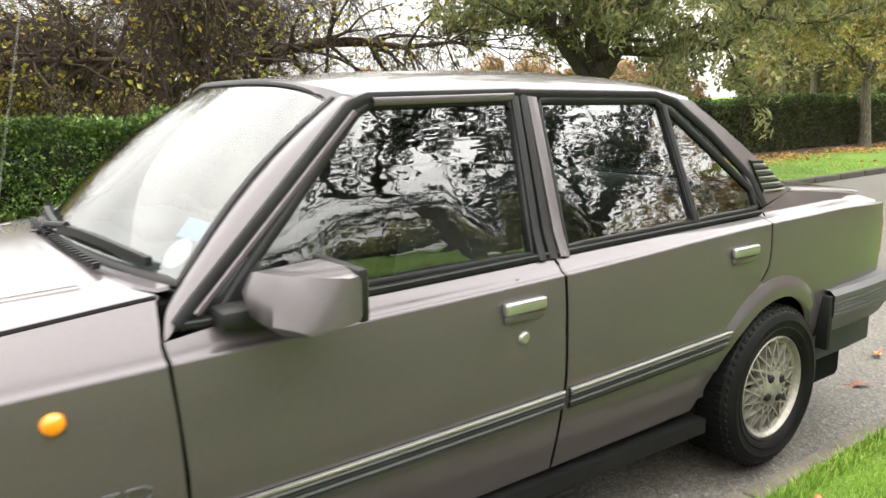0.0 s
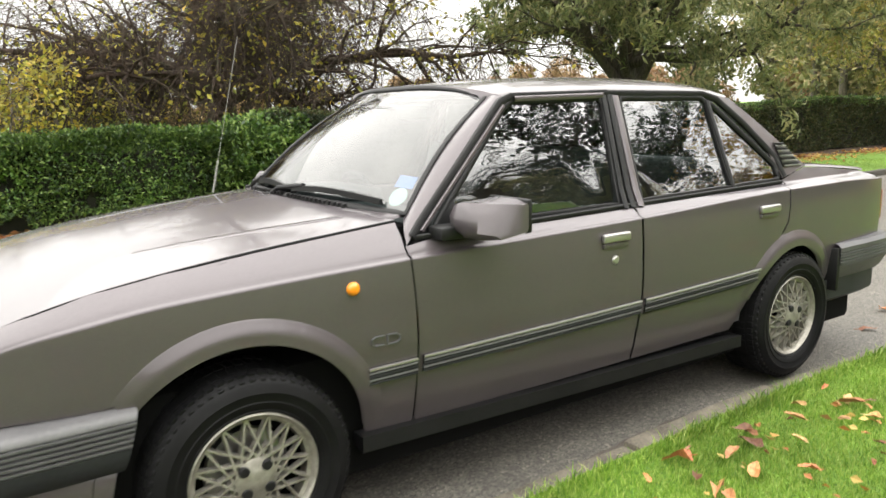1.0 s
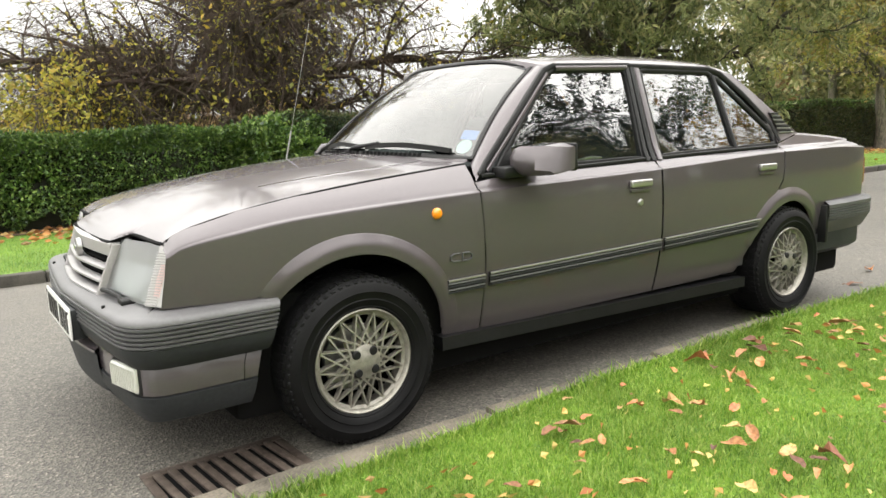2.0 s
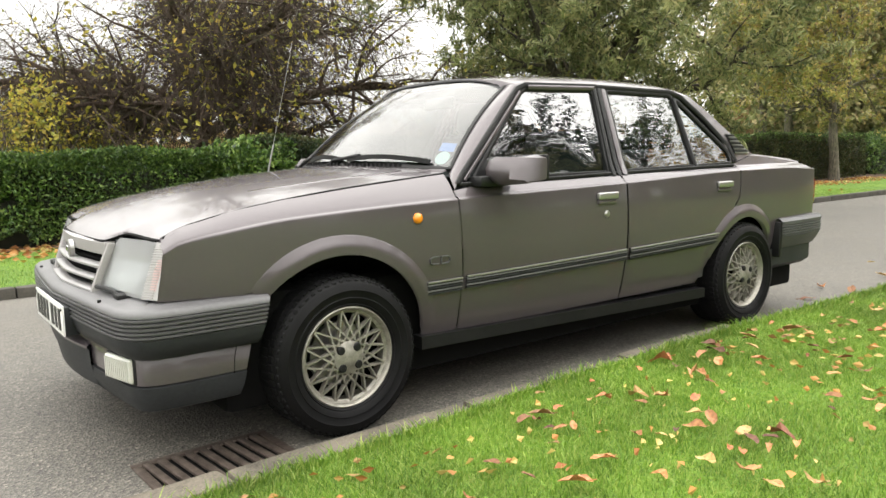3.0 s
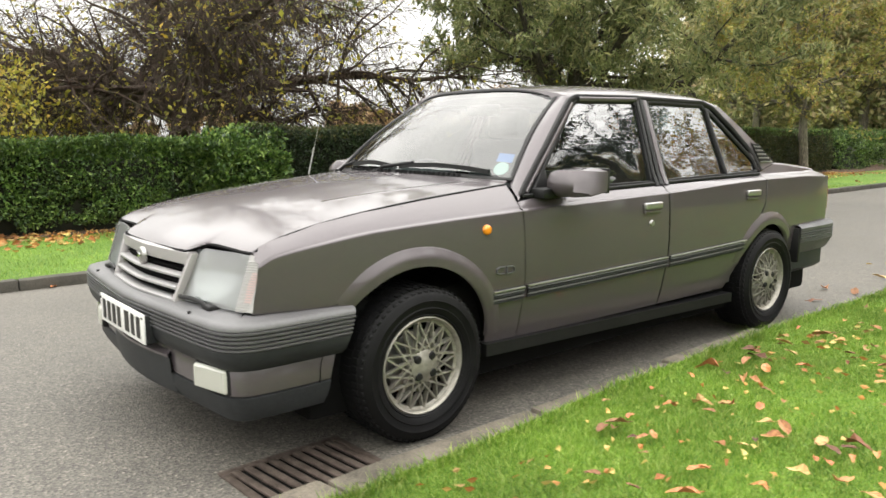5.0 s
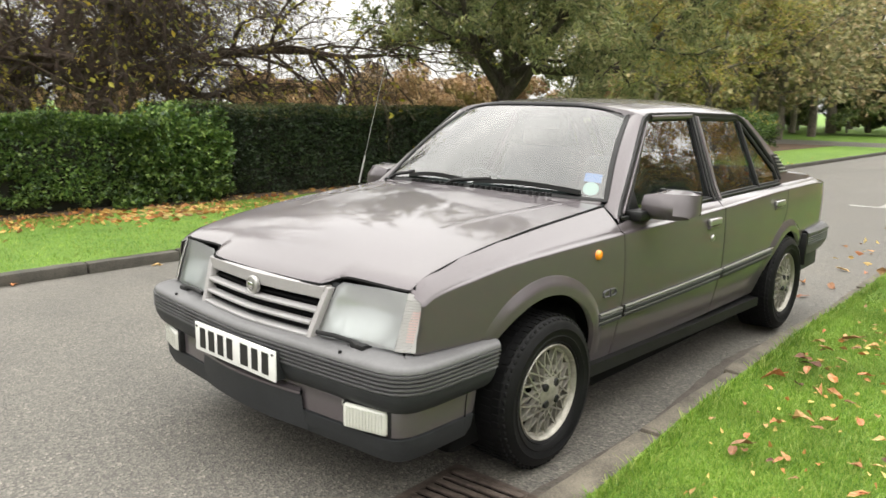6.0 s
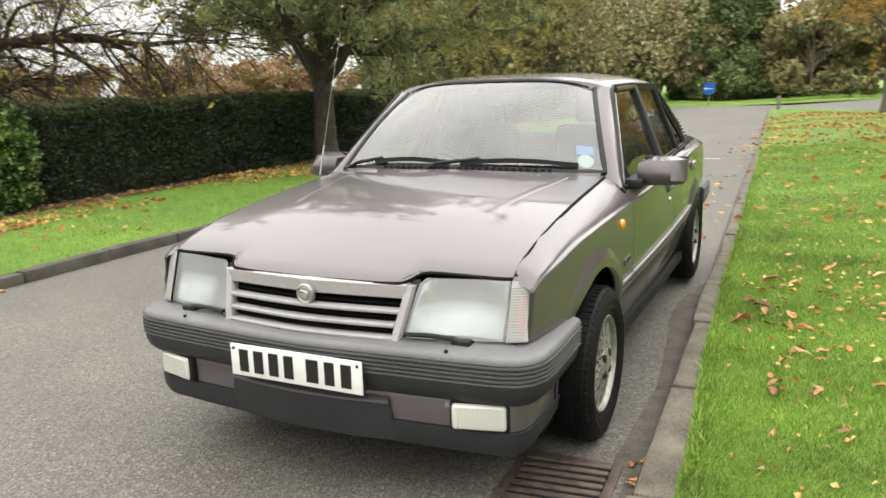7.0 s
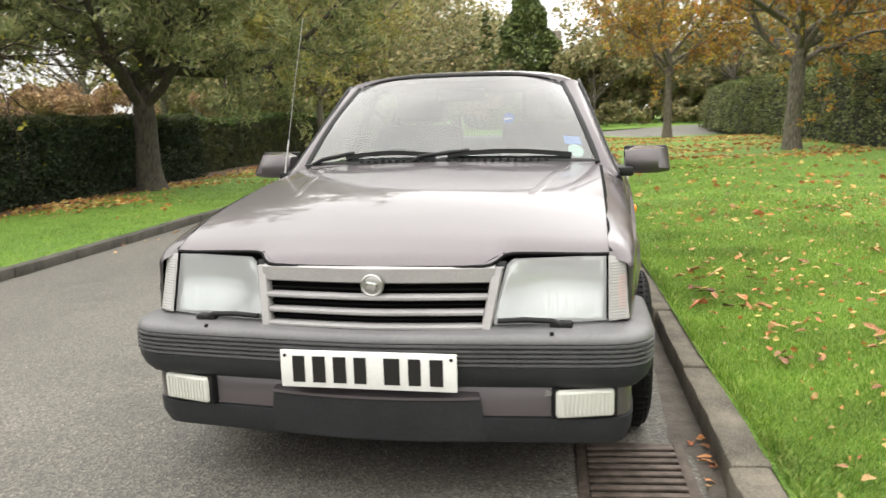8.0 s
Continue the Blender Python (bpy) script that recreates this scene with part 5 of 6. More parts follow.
grille_bar("top_bar", .525, .706, 2 * MID - .525, .706, .048, GRILLE_GREY, .004)
grille_bar("bottom_bar", .555, .562, 2 * MID - .555, .562, .014, SLAT_GREY, .004)
for k, z in enumerate((.601, .643)):
    grille_bar("slat", .555 - k * .012, z, 2 * MID - .555 + k * .012, z, .015, SLAT_GREY, .004, "thin pale slat")
for z in (.58, .62, .662, .68):
    grille_bar("slat", .55, z, 2 * MID - .55, z, .006, UNDER, -.02)
for m in (False, True):
    yy = lambda v: 2 * MID - v if m else v
    grille_bar("side_bar", yy(.548), .558, yy(.517), .725, .03, GRILLE_GREY, .004)
part("grille_back", panel_bm([(.52, .55), (2 * MID - .52, .55), (2 * MID - .52, .72), (.52, .72)], lambda a, b, d: (grille_x(a, b) + .045 + d, a, b), .2, .01, 0), UNDER, gr)
bm = disc_bm([(0, -.006), (.02, -.006), (.026, -.004), (.030, -.006), (.034, -.003), (.035, .01)], (0, 0, 0), 28)
bmesh.ops.transform(bm, matrix=pose(grille_x(MID, .681) - .014, MID, .681, 0, 12, -90), verts=bm.verts)
badge = part("grille_badge", bm, SATIN, gr, "round silver badge")
bm = box_bm(-.016, .016, -.012, -.006, -.012, .012, .004)
bmesh.ops.transform(bm, matrix=pose(grille_x(MID, .681) - .014, MID, .681, 0, 12, -90), verts=bm.verts)
part("badge_emblem", bm, CHROME, badge)

# number plate with plain bars for its characters
plate = part("number_plate", box_bm(-.820, -.813, MID - .26, MID + .26, .396, .508, .003), PLATE_WHITE, car, "white plate with black bars")
yc = MID + .222
for w, gap in ((.036, .024), (.038, .024), (.038, .024), (.036, .052), (.046, .025), (.036, .026), (.038, 0)):
    part("plate_bar", box_bm(-.8225, -.8198, yc - w, yc, .413, .491, .0), PLATE_BLACK, plate, smooth=0)
    yc -= w + gap
for dy in (-.245, .245):
    part("plate_screw", tube_bm([(-.8198, MID + dy, .492), (-.823, MID + dy, .492)], .005, 8), BLACK_TRIM, plate)
part("plate_plinth", box_bm(-.815, -.765, MID - .25, MID + .25, .395, .50, .004), DARK_PLASTIC, car)

# scuffed paint on the valance beside the fog lamp
for y0, w, h in ((.40, .05, .012), (.475, .026, .02), (.545, .03, .008)):
    bm = bmesh.new()
    ring = [(y0 + w * math.cos(a) * (1 + .3 * math.sin(3 * a + y0 * 40)), .372 + h * math.sin(a)) for a in np.linspace(0, 2 * math.pi, 14)[:-1]]
    front = [bm.verts.new((-.7275 - .035 * (y - .35), y, z)) for y, z in ring]
    bm.faces.new(front)
    back = [bm.verts.new((v.co.x + .004, v.co.y, v.co.z)) for v in front]
    for k in range(len(front)):
        bm.faces.new((front[k], front[(k + 1) % 13], back[(k + 1) % 13], back[k]))
    part("paint_scuff", bm, SATIN, car, "pale scuffed paint patch")

# rear bumper
half = [(2.95, .05), (3.2, .05), (3.42, .062), (3.51, .1), (3.55, .2), (3.56, MID)]
RLINE = [(x, y, 0) for x, y in half] + [(x, 2 * MID - y, 0) for x, y in half[-2::-1]]
rsec = [(-.12, .585), (-.02, .578), (0, .56), (0, .54)]
for k in range(4):
    z = .535 - k * .0145
    rsec += [(-.006, z), (.001, z - .003), (.001, z - .0105), (-.006, z - .0135)]
part("rear_bumper", sweep_bm(RLINE, [(d, h) for d, h in rsec + [(-.004, .47), (-.03, .42), (-.05, .395), (-.12, .39)]]), RIB_PLASTIC, car, "ribbed dark grey rear bumper", smooth=25)
part("rear_skirt", sweep_bm([(x - .04, y + (.03 if y < MID else -.03), 0) for x, y, _ in RLINE], [(-.02, .40), (-.02, .30), (-.06, .27), (-.1, .27)]), DARK_PLASTIC, car)
for m in (False, True):
    y0, y1 = sorted(((2 * MID - v) if m else v for v in (.055, .09)))
    # black block added as the dark notch between wheel arch and bumper
    part("mud_flap", box_bm(2.93, 2.96, y0, y1 + (.12 if not m else 0), .35, .56, .006), BLACK_TRIM, car)

# wipers
for y0, y1, lag in ((1.02, .36, 0), (1.55 - .08, .92, .0)):
    def on_screen(y, v, lift):
        u = (y - MID) / .62
        p = screen_at(u, v)
        return (p[0] - lift * .62, p[1], p[2] + lift * .78)
    w = part("wiper", tube_bm([on_screen(y0, -.03, .012), on_screen(y0 - .05, .02, .02), on_screen((y0 + y1) / 2 + .08, .06, .026)], .009, 8), BLACK_TRIM, car, "black wiper arm and blade")
    part("wiper_blade", sweep_bm([on_screen(y0 - .16 + (y1 - y0 + .16) * k / 8, .04 + .012 * math.sin(k / 8 * 3.1), .01 + .012 * math.sin(k / 8 * 3.14)) for k in range(9)], [(-.009, -.008), (.009, -.008), (.007, .012), (-.007, .012)], True), BLACK_TRIM, w)
    part("wiper_pivot", disc_bm([(0, -.02), (.016, -.018), (.02, 0)], (0, 0, 0), 14), BLACK_TRIM, w)
    p = on_screen(y0, -.05, .01)
    w.children[-1].matrix_world = pose(p[0], p[1], p[2], -90, 0, 0)

# aerial on the far wing
part("aerial", tube_bm([(.415, 1.59, .925), (.445, 1.575, 1.07)], .0045, 8), SATIN, car, "thin whip aerial")
part("aerial_whip", tube_bm([(.445, 1.575, 1.07), (.5, 1.55, 1.33), (.555, 1.515, 1.61)], .0012, 6), SATIN, car)
# bonnet crease lines
for m in (False, True):
    yy = lambda v: 2 * MID - v if m else v
    pts = [(.44 - .62 * t, yy(.33 + .10 * t)) for t in np.linspace(0, 1, 12)]
    bm = bmesh.new()
    rows = []
    for k, (x, y) in enumerate(pts):
        h = .0026 * (1 - k / 12)
        o = -1 if m else 1
        rows.append([bm.verts.new(Vector(bonnet_at(x, y + a * o)) + Vector((0, 0, b))) for a, b in ((-.003, -.001), (-.001, h * .2), (.001, h), (.012, h * .7 + .0003), (.034, .0003), (.038, -.001))])
    for r, s in zip(rows, rows[1:]):
        for j in range(5):
            bm.faces.new((r[j], r[j + 1], s[j + 1], s[j]))
    part("bonnet_crease", bm, PAINT, car, smooth=35)

# stickers on the inside of the windscreen
def stick(name, u, v, du, dv, mat, label):
    bm = bmesh.new()
    bm.faces.new([bm.verts.new(screen_at(u + a * du, v + b * dv, .012)) for a, b in ((-1, -1), (1, -1), (1, 1), (-1, 1))])
    ext = bmesh.ops.extrude_face_region(bm, geom=bm.faces[:])["geom"]
    for e in ext:
        if isinstance(e, bmesh.types.BMVert):
            e.co.x += .001
    part(name, bm, mat, scr, label, smooth=0)


stick("permit_sticker", -.885, .225, .058, .042, BLUE_PAPER, "blue paper sticker")
bm = bmesh.new()
rim = [screen_at(-.885 + .052 * math.cos(a), .12 + .062 * math.sin(a), .012) for a in np.linspace(0, 2 * math.pi, 25)[:-1]]
front = bm.faces.new([bm.verts.new(p) for p in rim])
for e in bmesh.ops.extrude_face_region(bm, geom=[front])["geom"]:
    if isinstance(e, bmesh.types.BMVert):
        e.co.x += .001
part("tax_disc", bm, PALE_PAPER, scr, "pale round licence disc", smooth=0)

# ---- inside ----
def seat(x, y):
    s = part("seat", box_bm(x - .5, x + .02, y - .25, y + .25, .42, .58, .05, 3), CLOTH, car, "grey velour seat")
    bm = box_bm(-.07, .07, -.25, .25, 0, .58, .05, 3)
    bmesh.ops.transform(bm, matrix=pose(x, y, .54, 0, 14, 0), verts=bm.verts)
    part("seat_back", bm, CLOTH, s)
    bm = box_bm(-.045, .045, -.14, .14, .6, .78, .035, 3)
    bmesh.ops.transform(bm, matrix=pose(x, y, .53, 0, 12, 0), verts=bm.verts)
    part("headrest", bm, CLOTH, s)


seat(1.42, .47)
seat(1.42, 1.2)
part("rear_seat", box_bm(2.0, 2.5, .2, 1.47, .42, .58, .05, 3), CLOTH, car)
bm = box_bm(-.07, .07, -.63, .63, 0, .5, .06, 3)
bmesh.ops.transform(bm, matrix=pose(2.42, MID, .52, 0, 18, 0), verts=bm.verts)
part("rear_backrest", bm, CLOTH, car)
part("parcel_shelf", box_bm(2.5, 2.8, .22, 1.45, .925, .94, .004), DASH, car)
part("dashboard", box_bm(.6, .92, .2, 1.47, .62, .905, .04, 3), DASH, car, "charcoal dashboard")
part("dash_hood", box_bm(.74, .95, .95, 1.42, .88, .955, .03, 3), DASH, car)
bm = bmesh.new()
ringp = [(0, .185 * math.cos(2 * math.pi * k / 24), .185 * math.sin(2 * math.pi * k / 24)) for k in range(25)]
tube_bm(ringp, .014, 8, bm)
box_bm(-.012, .02, -.17, .17, -.03, .03, .008, bm=bm)
bmesh.ops.transform(bm, matrix=pose(1.0, 1.19, .83, 0, -25, 0), verts=bm.verts)
part("steering_wheel", bm, DASH, car)
bm = box_bm(-.012, .012, -.12, .12, -.03, .03, .01, 2)
bmesh.ops.transform(bm, matrix=pose(1.06, MID, 1.26, 0, 0, 0), verts=bm.verts)
part("interior_mirror", bm, DASH, car)
part("headlining", panel_bm([(1.06, -.85), (2.36, -.85), (2.36, .85), (1.06, .85)], lambda x, s, d: (x, MID + s * .56, roof_at(x, s * .9)[2] - .035 - d), .15, .008, 0), CLOTH, car)

# ---- wheels ----
def wheel_meshes():
    made = {}
    tyre = [(.180, .0), (.188, -.011), (.193, -.015), (.196, -.013), (.200, -.017), (.214, -.0215), (.218, -.0235), (.221, -.0215), (.243, -.025), (.246, -.027), (.250, -.0245), (.268, -.02), (.280, -.008), (.2885, .006), (.2915, .02), (.2925, .06), (.2925, .12), (.2915, .165), (.28, .19), (.24, .2), (.19, .18)]
    made["tyre"] = (disc_bm(tyre, (0, 0, 0), 72), RUBBER)
    bm = bmesh.new()
    for k in range(64):
        a = 2 * math.pi * k / 64
        for y0, y1, tw in ((.004, .03, .35), (.04, .085, -.35), (.1, .145, .35), (.155, .185, -.35)):
            b = box_bm(-.009, .009, y0, y1, .284, .2945)
            bmesh.ops.transform(b, matrix=Matrix.Rotation(a + tw * .04, 4, "Y") @ Matrix.Translation((0, 0, 0)), verts=b.verts)
            me = bpy.data.meshes.new("t")
            b.to_mesh(me)
            b.free()
            bm.from_mesh(me)
            bpy.data.meshes.remove(me)
    for k in range(60):
        lug = box_bm(-.0095, .0095, -.0125, .012, .264, .2835, .003, 1)
        bmesh.ops.transform(lug, matrix=Matrix.Rotation(2 * math.pi * k / 60, 4, "Y"), verts=lug.verts)
        me = bpy.data.meshes.new("t")
        lug.to_mesh(me)
        lug.free()
        bm.from_mesh(me)
        bpy.data.meshes.remove(me)
    made["tread"] = (bm, RUBBER)
    lip = [(.158, .05), (.160, .012), (.171, .006), (.1755, -.008), (.181, -.012), (.187, -.007), (.189, .01)]
    made["rim"] = (disc_bm(lip, (0, 0, 0), 64), ALLOY)
    barrel = [(.176, .02), (.168, .06), (.165, .17), (0.05, .175), (0, .175)]
    made["barrel"] = (disc_bm(barrel, (0, 0, 0), 40), UNDER)
    bm = bmesh.new()
    for k in range(16):
        a0 = 2 * math.pi * k / 16
        for s in (-1, 1):
            a1 = a0 + s * radians(50)
            p0 = Vector((.172 * math.cos(a0), .008, .172 * math.sin(a0)))
            p1 = Vector((.052 * math.cos(a1), -.012, .052 * math.sin(a1)))
            way = (p1 - p0).normalized()
            out = way.cross(Vector((0, 1, 0))).normalized()
            rows = []
            for p, w, h in ((p0, .0044, .02), (p1, .0044, .02)):
                rows.append([bm.verts.new(p + out * a + Vector((0, b, 0))) for a, b in ((-w, h), (-w * .7, 0), (w * .7, 0), (w, h))])
            for j in range(4):
                bm.faces.new((rows[0][j], rows[0][(j + 1) % 4], rows[1][(j + 1) % 4], rows[1][j]))
    made["spokes"] = (bm, ALLOY)
    made["hub_cap"] = (disc_bm([(0, -.022), (.026, -.022), (.032, -.019), (.052, -.015), (.060, -.011), (.064, .004), (.064, .03)], (0, 0, 0), 32), ALLOY)
    out = {}
    for name, (bm, mat) in made.items():
        me = bpy.data.meshes.new(name)
        bmesh.ops.recalc_face_normals(bm, faces=bm.faces)
        bm.to_mesh(me)
        bm.free()
        for p in me.polygons:
            p.use_smooth = True
        me.set_sharp_from_angle(angle=radians(38))
        me.materials.append(mat)
        out[name] = me
    bm = disc_bm([(0, -.005), (.013, -.004), (.016, .0), (.016, .02)], (0, 0, 0), 12)
    me = bpy.data.meshes.new("wheel_nut")
    bm.to_mesh(me)
    bm.free()
    me.materials.append(BLACK_TRIM)
    out["wheel_nut"] = me
    return out


WM = wheel_meshes()
for xa, ya, turn in ((FR, .062, 0), (RR, .066, 0), (FR, 2 * MID - .062, 180), (RR, 2 * MID - .066, 180)):
    hubm = pose(xa, ya, HUB + .004, 0, 0, turn) @ pose(0, 0, 0, 0, 12 if xa else -4, 0)
    w = obj("wheel", WM["rim"], None, car, "silver cross-spoke alloy wheel")
    w.matrix_world = hubm
    bpy.context.view_layer.update()
    for name in ("tyre", "tread", "barrel", "spokes", "hub_cap"):
        o = obj(name, WM[name], None, w, "black rubber tyre" if name == "tyre" else "")
        o.matrix_world = hubm
        if name == "tread":
            o["kind"] = "stuff"
    for k in range(4):
        a = radians(45 + 90 * k)
        o = obj("wheel_nut", WM["wheel_nut"], None, w, "dark recessed wheel nut")
        o.matrix_world = hubm @ Matrix.Translation((.046 * math.cos(a), -.018, .046 * math.sin(a)))
    o = part("brake_disc", disc_bm([(.12, .06), (.12, .08), (.03, .08)], (0, 0, 0), 24), SATIN, w)
    o.matrix_world = hubm


# ---- small things ----
# drain grate in the gutter
def drain():
    at = pose(-.47, .105, 0.0, 0, 0, 2)
    root = tagged(empty("drain_grate"), "rusty cast-iron drain grate set in the gutter", "drain")
    bm = bmesh.new()
    for x0, x1, y0, y1 in ((-.24, .24, -.185, -.15), (-.24, .24, .15, .185), (-.24, -.21, -.15, .15), (.21, .24, -.15, .15)):
        box_bm(x0, x1, y0, y1, -.004, .008, .003, bm=bm)
    part("grate_rim", bm, IRON, root)
    part("drain_pit", box_bm(-.21, .21, -.15, .15, -.012, .001), UNDER, root, smooth=0)
    for k in range(9):
        x = -.188 + k * .047
        bm = box_bm(-.0135, .0135, -.15, .15, .001, .015, .005)
        bmesh.ops.transform(bm, matrix=pose(x, 0, 0, 0, 0, 3), verts=bm.verts)
        part("grate_bar", bm, IRON, root)
    root.matrix_world = at


drain()

# road sign
sg = tagged(empty("road_sign", 46.6, 4.85, -.17), "round blue arrow sign on a short post", "sign")
part("post", tube_bm([(46.6, 4.85, -.2), (46.6, 4.85, .8)], .04, 10), POST_WOOD, sg)
bm = disc_bm([(0, -.02), (.36, -.02), (.37, 0), (.36, .015), (0, .015)], (0, 0, 0), 32)
bmesh.ops.transform(bm, matrix=pose(46.53, 4.85, .76, 0, 0, -90), verts=bm.verts)
disc = part("sign_face", bm, BLUE, sg, "blue round face")
part("arrow_shaft", box_bm(46.49, 46.5, 4.65, 5.02, .73, .79), WHITE, disc, smooth=0)
bm = bmesh.new()
a = [bm.verts.new((46.49, y, z)) for y, z in ((5.0, .88), (5.14, .76), (5.0, .64))]
b = [bm.verts.new((46.5, v.co.y, v.co.z)) for v in a]
bm.faces.new(a)
bm.faces.new(b[::-1])
for k in range(3):
    bm.faces.new((a[k], a[(k + 1) % 3], b[(k + 1) % 3], b[k]))
part("arrow_head", bm, WHITE, disc, smooth=0)
bol = tagged(part("bollard", box_bm(35.2, 35.37, .5, .67, -.22, .5, .02), POST_WOOD), "short weathered wooden post at the lawn corner", "bollard")

# worn white arrow-like marking on the road
bm = bmesh.new()
for x0, x1, y0, y1 in ((11.1, 12.6, 1.32, 1.46), (12.4, 12.56, .85, 1.32), (11.2, 11.36, 1.46, 1.85)):
    zz = road_z((x0 + x1) / 2, (y0 + y1) / 2)
    box_bm(x0, x1, y0, y1, zz - .01, zz + .008, bm=bm)
tagged(part("road_marking", bm, ROAD_WHITE, smooth=0), "worn white painted mark on the tarmac", "marking")

# distant building end beside the cypress
bd = tagged(empty("far_house", 79, 1, 0), "distant brick house with a slate roof behind trees", "house")
part("wall", box_bm(76, 82, -1.2, 3.2, -.2, 5.5), BRICK_FAR, bd)
bm = bmesh.new()
v = [bm.verts.new(p) for p in ((75.6, -1.6, 5.5), (75.6, 3.6, 5.5), (82.4, 3.6, 5.5), (82.4, -1.6, 5.5), (75.6, 1, 7.6), (82.4, 1, 7.6))]
for q in ((0, 4, 5, 3), (1, 2, 5, 4), (0, 1, 4), (2, 3, 5), (3, 2, 1, 0)):
    bm.faces.new([v[i] for i in q])
part("roof", bm, KERB_DARK, bd, smooth=0)
part("chimney", box_bm(77, 78.6, 2.2, 3.7, 4.5, 9.2, .05), POST_WOOD, bd, "tall grey chimney stack")
for y in (-.4, 1.6):
    win = part("window", box_bm(75.95, 75.99, y, y + .9, 2.2, 3.6), WHITE, bd, "white framed window")
    part("pane", box_bm(75.93, 75.945, y + .07, y + .83, 2.28, 3.52), PLATE_BLACK, win)

# dirt along the gutter
bm = bmesh.new()
rows = []
for x in np.arange(-2.3, 12, .08):
    w = .12 + .06 * noise.noise((x * .9, 4, 1)) + .012 * noise.noise((x * 9, 2, 1))
    if -.72 < x < -.22:
        w = min(w, .07)
    e = near_edge(x)
    rows.append([bm.verts.new((x, e + t * w - .005, road_z(x, e + t * w) + .005 - .0035 * t * t)) for t in (0, .5, 1)])
for a, b in zip(rows, rows[1:]):
    for j in range(2):
        bm.faces.new((a[j], b[j], b[j + 1], a[j + 1]))
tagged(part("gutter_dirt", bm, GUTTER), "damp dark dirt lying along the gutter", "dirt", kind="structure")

# fallen leaves
g = np.random.default_rng(91)


def leaf_mesh(seed):
    r = np.random.default_rng(seed)
    bm = bmesh.new()
    pts = []
    n = 12
    for k in range(n):
        t = k / n * 2 * math.pi
        w = (.0185 + .002 * math.cos(3 * t + seed)) * r.uniform(.88, 1.1)
        pts.append((w * (2.0 + .25 * (k == 0)) * math.cos(t), w * math.sin(t) * (1 - .35 * math.cos(t))))
    bend, cup = r.uniform(-14, 22), r.uniform(8, 40)
    c = bm.verts.new((0, 0, .004))
    ring = [bm.verts.new((x * (1 - 150 * y * y), y * .85, .003 + cup * y * y + bend * x * x * .7 + r.uniform(-.003, .004))) for x, y in pts]
    for k in range(n):
        bm.faces.new((c, ring[k], ring[(k + 1) % n]))
    tube_bm([(-.026, 0, .006), (-.045, .004, .009)], .0012, 4, bm)
    me = bpy.data.meshes.new("fallen_leaf")
    bm.to_mesh(me)
    bm.free()
    return me


FALLEN_ONE = material("dry_leaf", (0.4, 0.2, 0.08), 0.6)
oi = add(FALLEN_ONE, "ShaderNodeObjectInfo")
c = ramp(FALLEN_ONE, oi.outputs["Random"], ((0.0, (.1, .045, .025)), (.15, (.5, .17, .07)), (.35, (.55, .27, .1)), (.5, (.22, .1, .045)), (.7, (.62, .42, .17)), (.9, (.42, .2, .08)), (1.0, (.14, .06, .03))))
vein = noise_node(FALLEN_ONE, coords(FALLEN_ONE), 90, 3)
c = mix(FALLEN_ONE, 1.0, c, ramp(FALLEN_ONE, vein, ((.3, (.55, .5, .45)), (.65, (1.2, 1.2, 1.2)))), "MULTIPLY")
link(FALLEN_ONE, c, bsdf(FALLEN_ONE).inputs["Base Color"])
LM = [leaf_mesh(s) for s in range(9)]
for me in LM:
    me.materials.append(FALLEN_ONE)


def put_leaf(x, y, z, size, r):
    ob = new("fallen_leaf", LM[int(r.integers(0, 9))])
    tagged(ob, "curled orange-brown fallen leaf lying on the ground", "leaf", "fallen leaves")
    ob.matrix_world = pose(x, y, z, r.uniform(-18, 18), r.uniform(-18, 18), r.uniform(0, 360)) @ Matrix.Scale(size, 4)


for x, y in ((1.28, -.34), (2.15, -.445), (1.55, -.42)):
    put_leaf(x, y, lawn_z(x, y) + .022, 1.5, g)
n = 0
while n < 250:
    x, y = (g.uniform(-.7, 2.6), -g.uniform(.2, 2.2)) if n < 185 else (g.uniform(-1.6, 6.5), -g.uniform(.25, 3.2))
    y = near_edge(x) + y
    if noise.noise((x * 1.1, y * 1.1, 3)) > g.uniform(-.5, .25):
        put_leaf(x, y, lawn_z(x, y) + .022 + g.uniform(0, .008), g.uniform(.45, 1.15), g)
        n += 1
for k in range(16):
    x = g.uniform(-.75, -.1)
    put_leaf(x, near_edge(x) + g.uniform(.0, .06), .01, g.uniform(.35, .7), g)
for k in range(30):
    x = g.uniform(3.5, 20)
    y = near_edge(x) + abs(g.normal()) * .3 + .02
    put_leaf(x, y, road_z(x, y) + .006, g.uniform(.8, 1.6), g)
for k in range(22):
    x = g.uniform(-4, 14)
    y = far_edge(x) - abs(g.normal()) * .12 - .02
    put_leaf(x, y, road_z(x, y) + .006, g.uniform(.8, 1.6), g)


def scatter(name, n, box, z, size, label, dens=1.0, bias=None):
    x = g.uniform(box[0], box[1], n)
    y = g.uniform(box[2], box[3], n)
    keep = np.array([noise.noise((a * .45, b * .45, 8)) for a, b in zip(x, y)]) > (g.uniform(-.5, .5, n) if bias is None else bias(x, y, g))
    c = np.stack([x, y, np.array([z(a, b) + .022 for a, b in zip(x, y)])], 1)[keep]
    v, f = leaf_quads(c, size, .62, 0, np.stack([np.cos(x), np.sin(x), 0 * x], 1)[keep], .12, g)
    ob = raw(name, v, f, FALLEN, smooth=False)
    return tagged(ob, label, "leaves", kind="stuff")


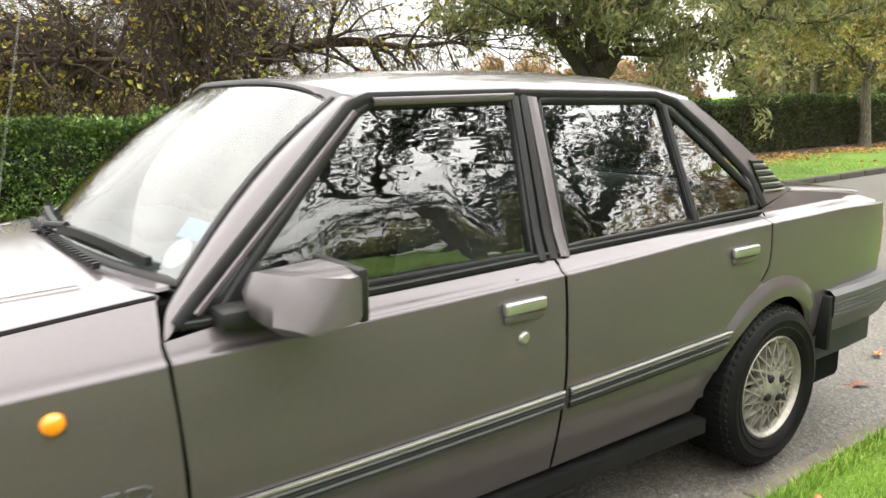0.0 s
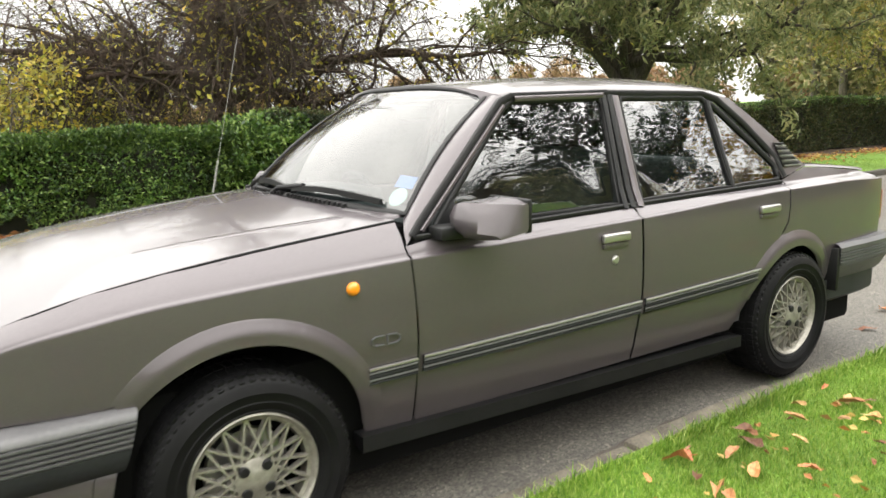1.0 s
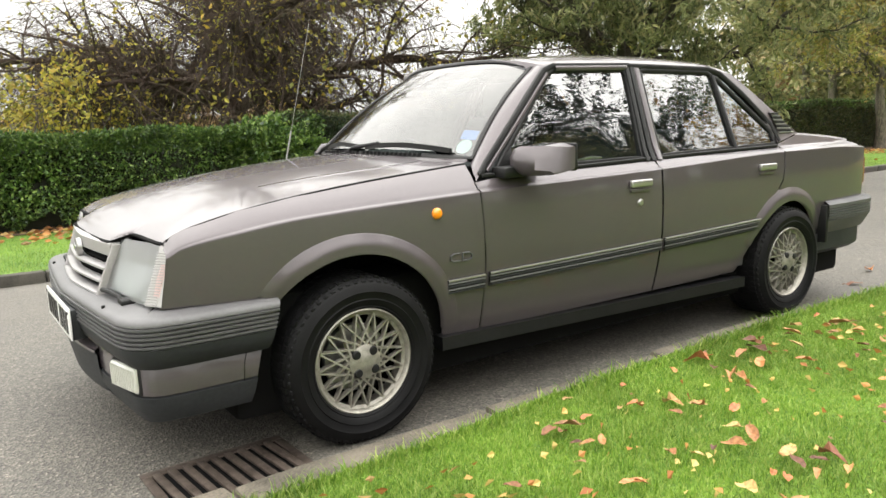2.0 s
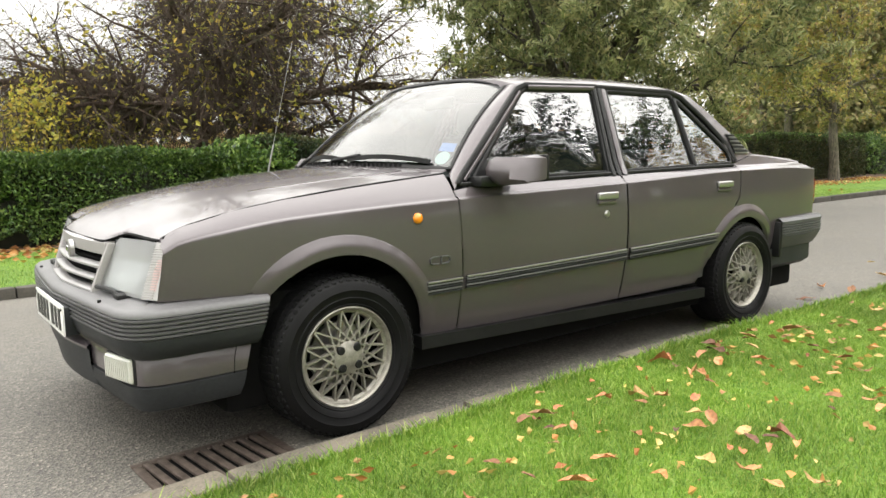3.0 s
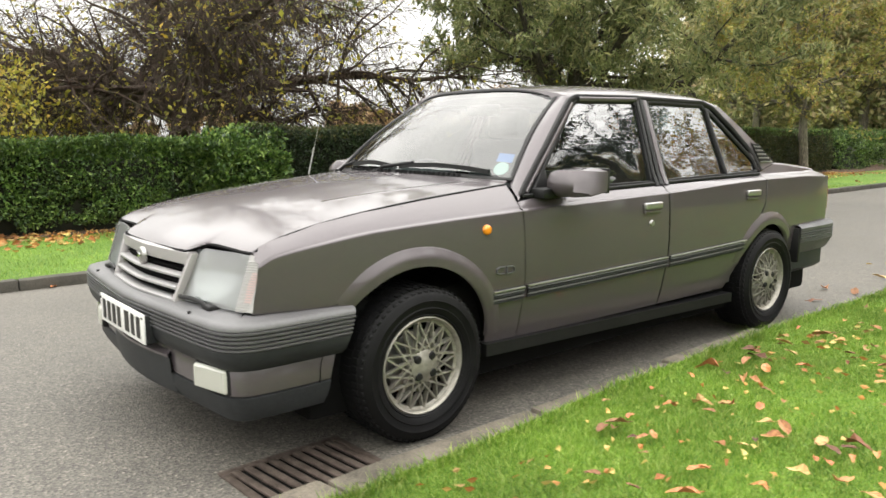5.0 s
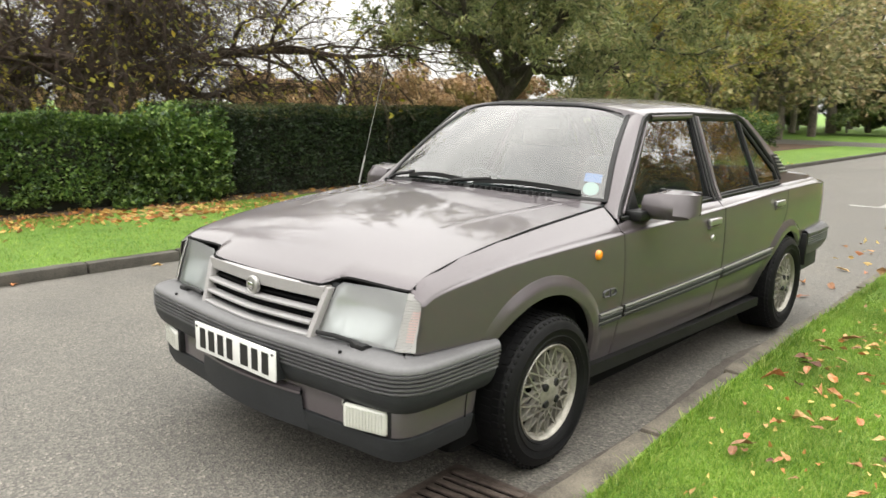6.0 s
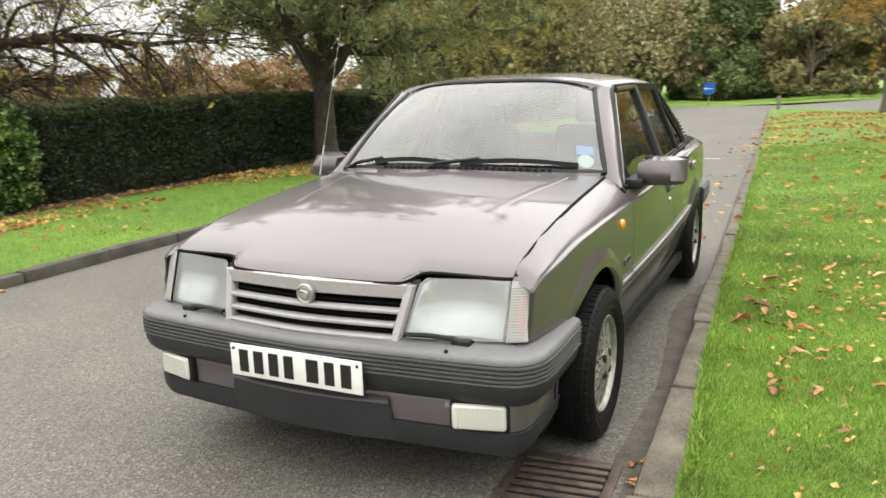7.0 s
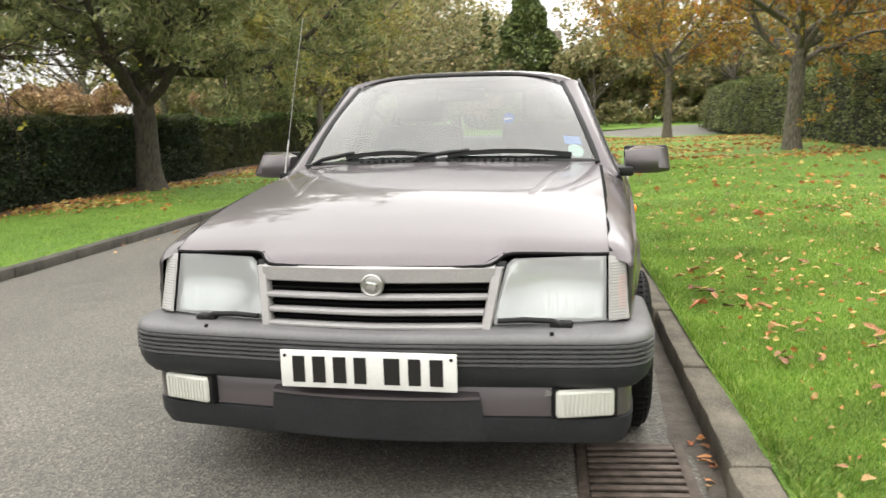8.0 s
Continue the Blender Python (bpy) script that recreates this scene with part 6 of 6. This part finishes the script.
scatter("leaf_litter", 4200, (-2, 6.5, -4.5, -.4), lawn_z, .034, "small torn leaf bits lying in the grass", bias=lambda x, y, q: q.uniform(-.7, .7, len(x)) + 3 * (y > near_edge(x) - .2))
scatter("leaf_litter", 4800, (4, 31, -6.5, 0.5), lawn_z, .09, "orange fallen leaves scattered over the lawn", bias=lambda x, y, q: q.uniform(-.6, .6, len(x)) - .02 * (x - 12) + .3 * (y > near_edge(x) - .2))
scatter("leaf_litter", 2600, (14, 31, -6.5, 0.6), lawn_z, .12, "orange fallen leaves drifted under the cherries")
scatter("leaf_litter", 2000, (-8, 26, 5.7, 9.0), verge_z, .085, "yellow fallen leaves on the far verge", bias=lambda x, y, q: q.uniform(-.1, .8, len(x)) - .3 * (y > 8.3))
scatter("leaf_litter", 7500, (-8, 26, 7.7, 9.4), verge_z, .09, "brown leaf drift under the hedge")

# grass blades
def blades(name, n, x0, x1, depth, h, label, seed, flip=False, y_base=None):
    r = np.random.default_rng(seed)
    x = r.uniform(x0, x1, n) + r.normal(size=n) * .3
    d = np.abs(r.normal(size=n)) * depth * .52 if depth > .5 else r.uniform(0, 1, n) * depth
    creep = .034 * np.array([turf(q) for q in x])
    y = near_edge(x) - KW - .005 + creep - d if y_base is None else y_base(x) + d
    hh = h * r.uniform(.5, 1.4, n) * (1 + .5 * np.array([noise.noise((a * 3, b * 3, 1)) for a, b in zip(x, y)]))
    a = r.uniform(0, 2 * np.pi, n)
    w = .0024 * (h / .04) * r.uniform(.6, 1.3, n)
    lean = r.normal(size=(n, 2)) * .5 * hh[:, None]
    ground = lawn_z if y_base is None else verge_z
    base = np.stack([x, y, np.array([ground(a, b) - .004 for a, b in zip(x, y)])], 1)
    sx = np.stack([np.cos(a) * w, np.sin(a) * w, 0 * a], 1)
    mid = base + np.stack([lean[:, 0] * .35, lean[:, 1] * .35, hh * .6], 1)
    tip = base + np.stack([lean[:, 0], lean[:, 1], hh], 1)
    v = np.stack([base - sx, base + sx, mid + sx * .7, tip, mid - sx * .7], 1).reshape(-1, 3)
    i = np.arange(n)[:, None] * 5
    f = np.concatenate([i + np.array([[0, 1, 2]]), i + np.array([[0, 2, 4]]), i + np.array([[4, 2, 3]])], 0)
    ob = raw(name, v, f, BLADE, smooth=False)
    return tagged(ob, label, "grass", kind="stuff")


blades("grass", 260000, -1.4, 3.2, 2.2, .02, "short bright green grass blades by the kerb", 61)
blades("grass", 60000, -7, 6, 7.0, .03, "thin green lawn grass", 66)
blades("grass", 45000, 3.2, 5.5, 3.0, .026, "short green grass along the kerb", 65)
blades("grass", 80000, 5.5, 14, 5.0, .032, "short green lawn grass further along", 62)
blades("grass", 8000, -1.4, 8, .06, .04, "longer grass overhanging the kerb", 63)
blades("grass", 60000, -8, 18, 3.2, .036, "green grass on the far verge", 64, y_base=lambda x: far_edge(x) + KW)
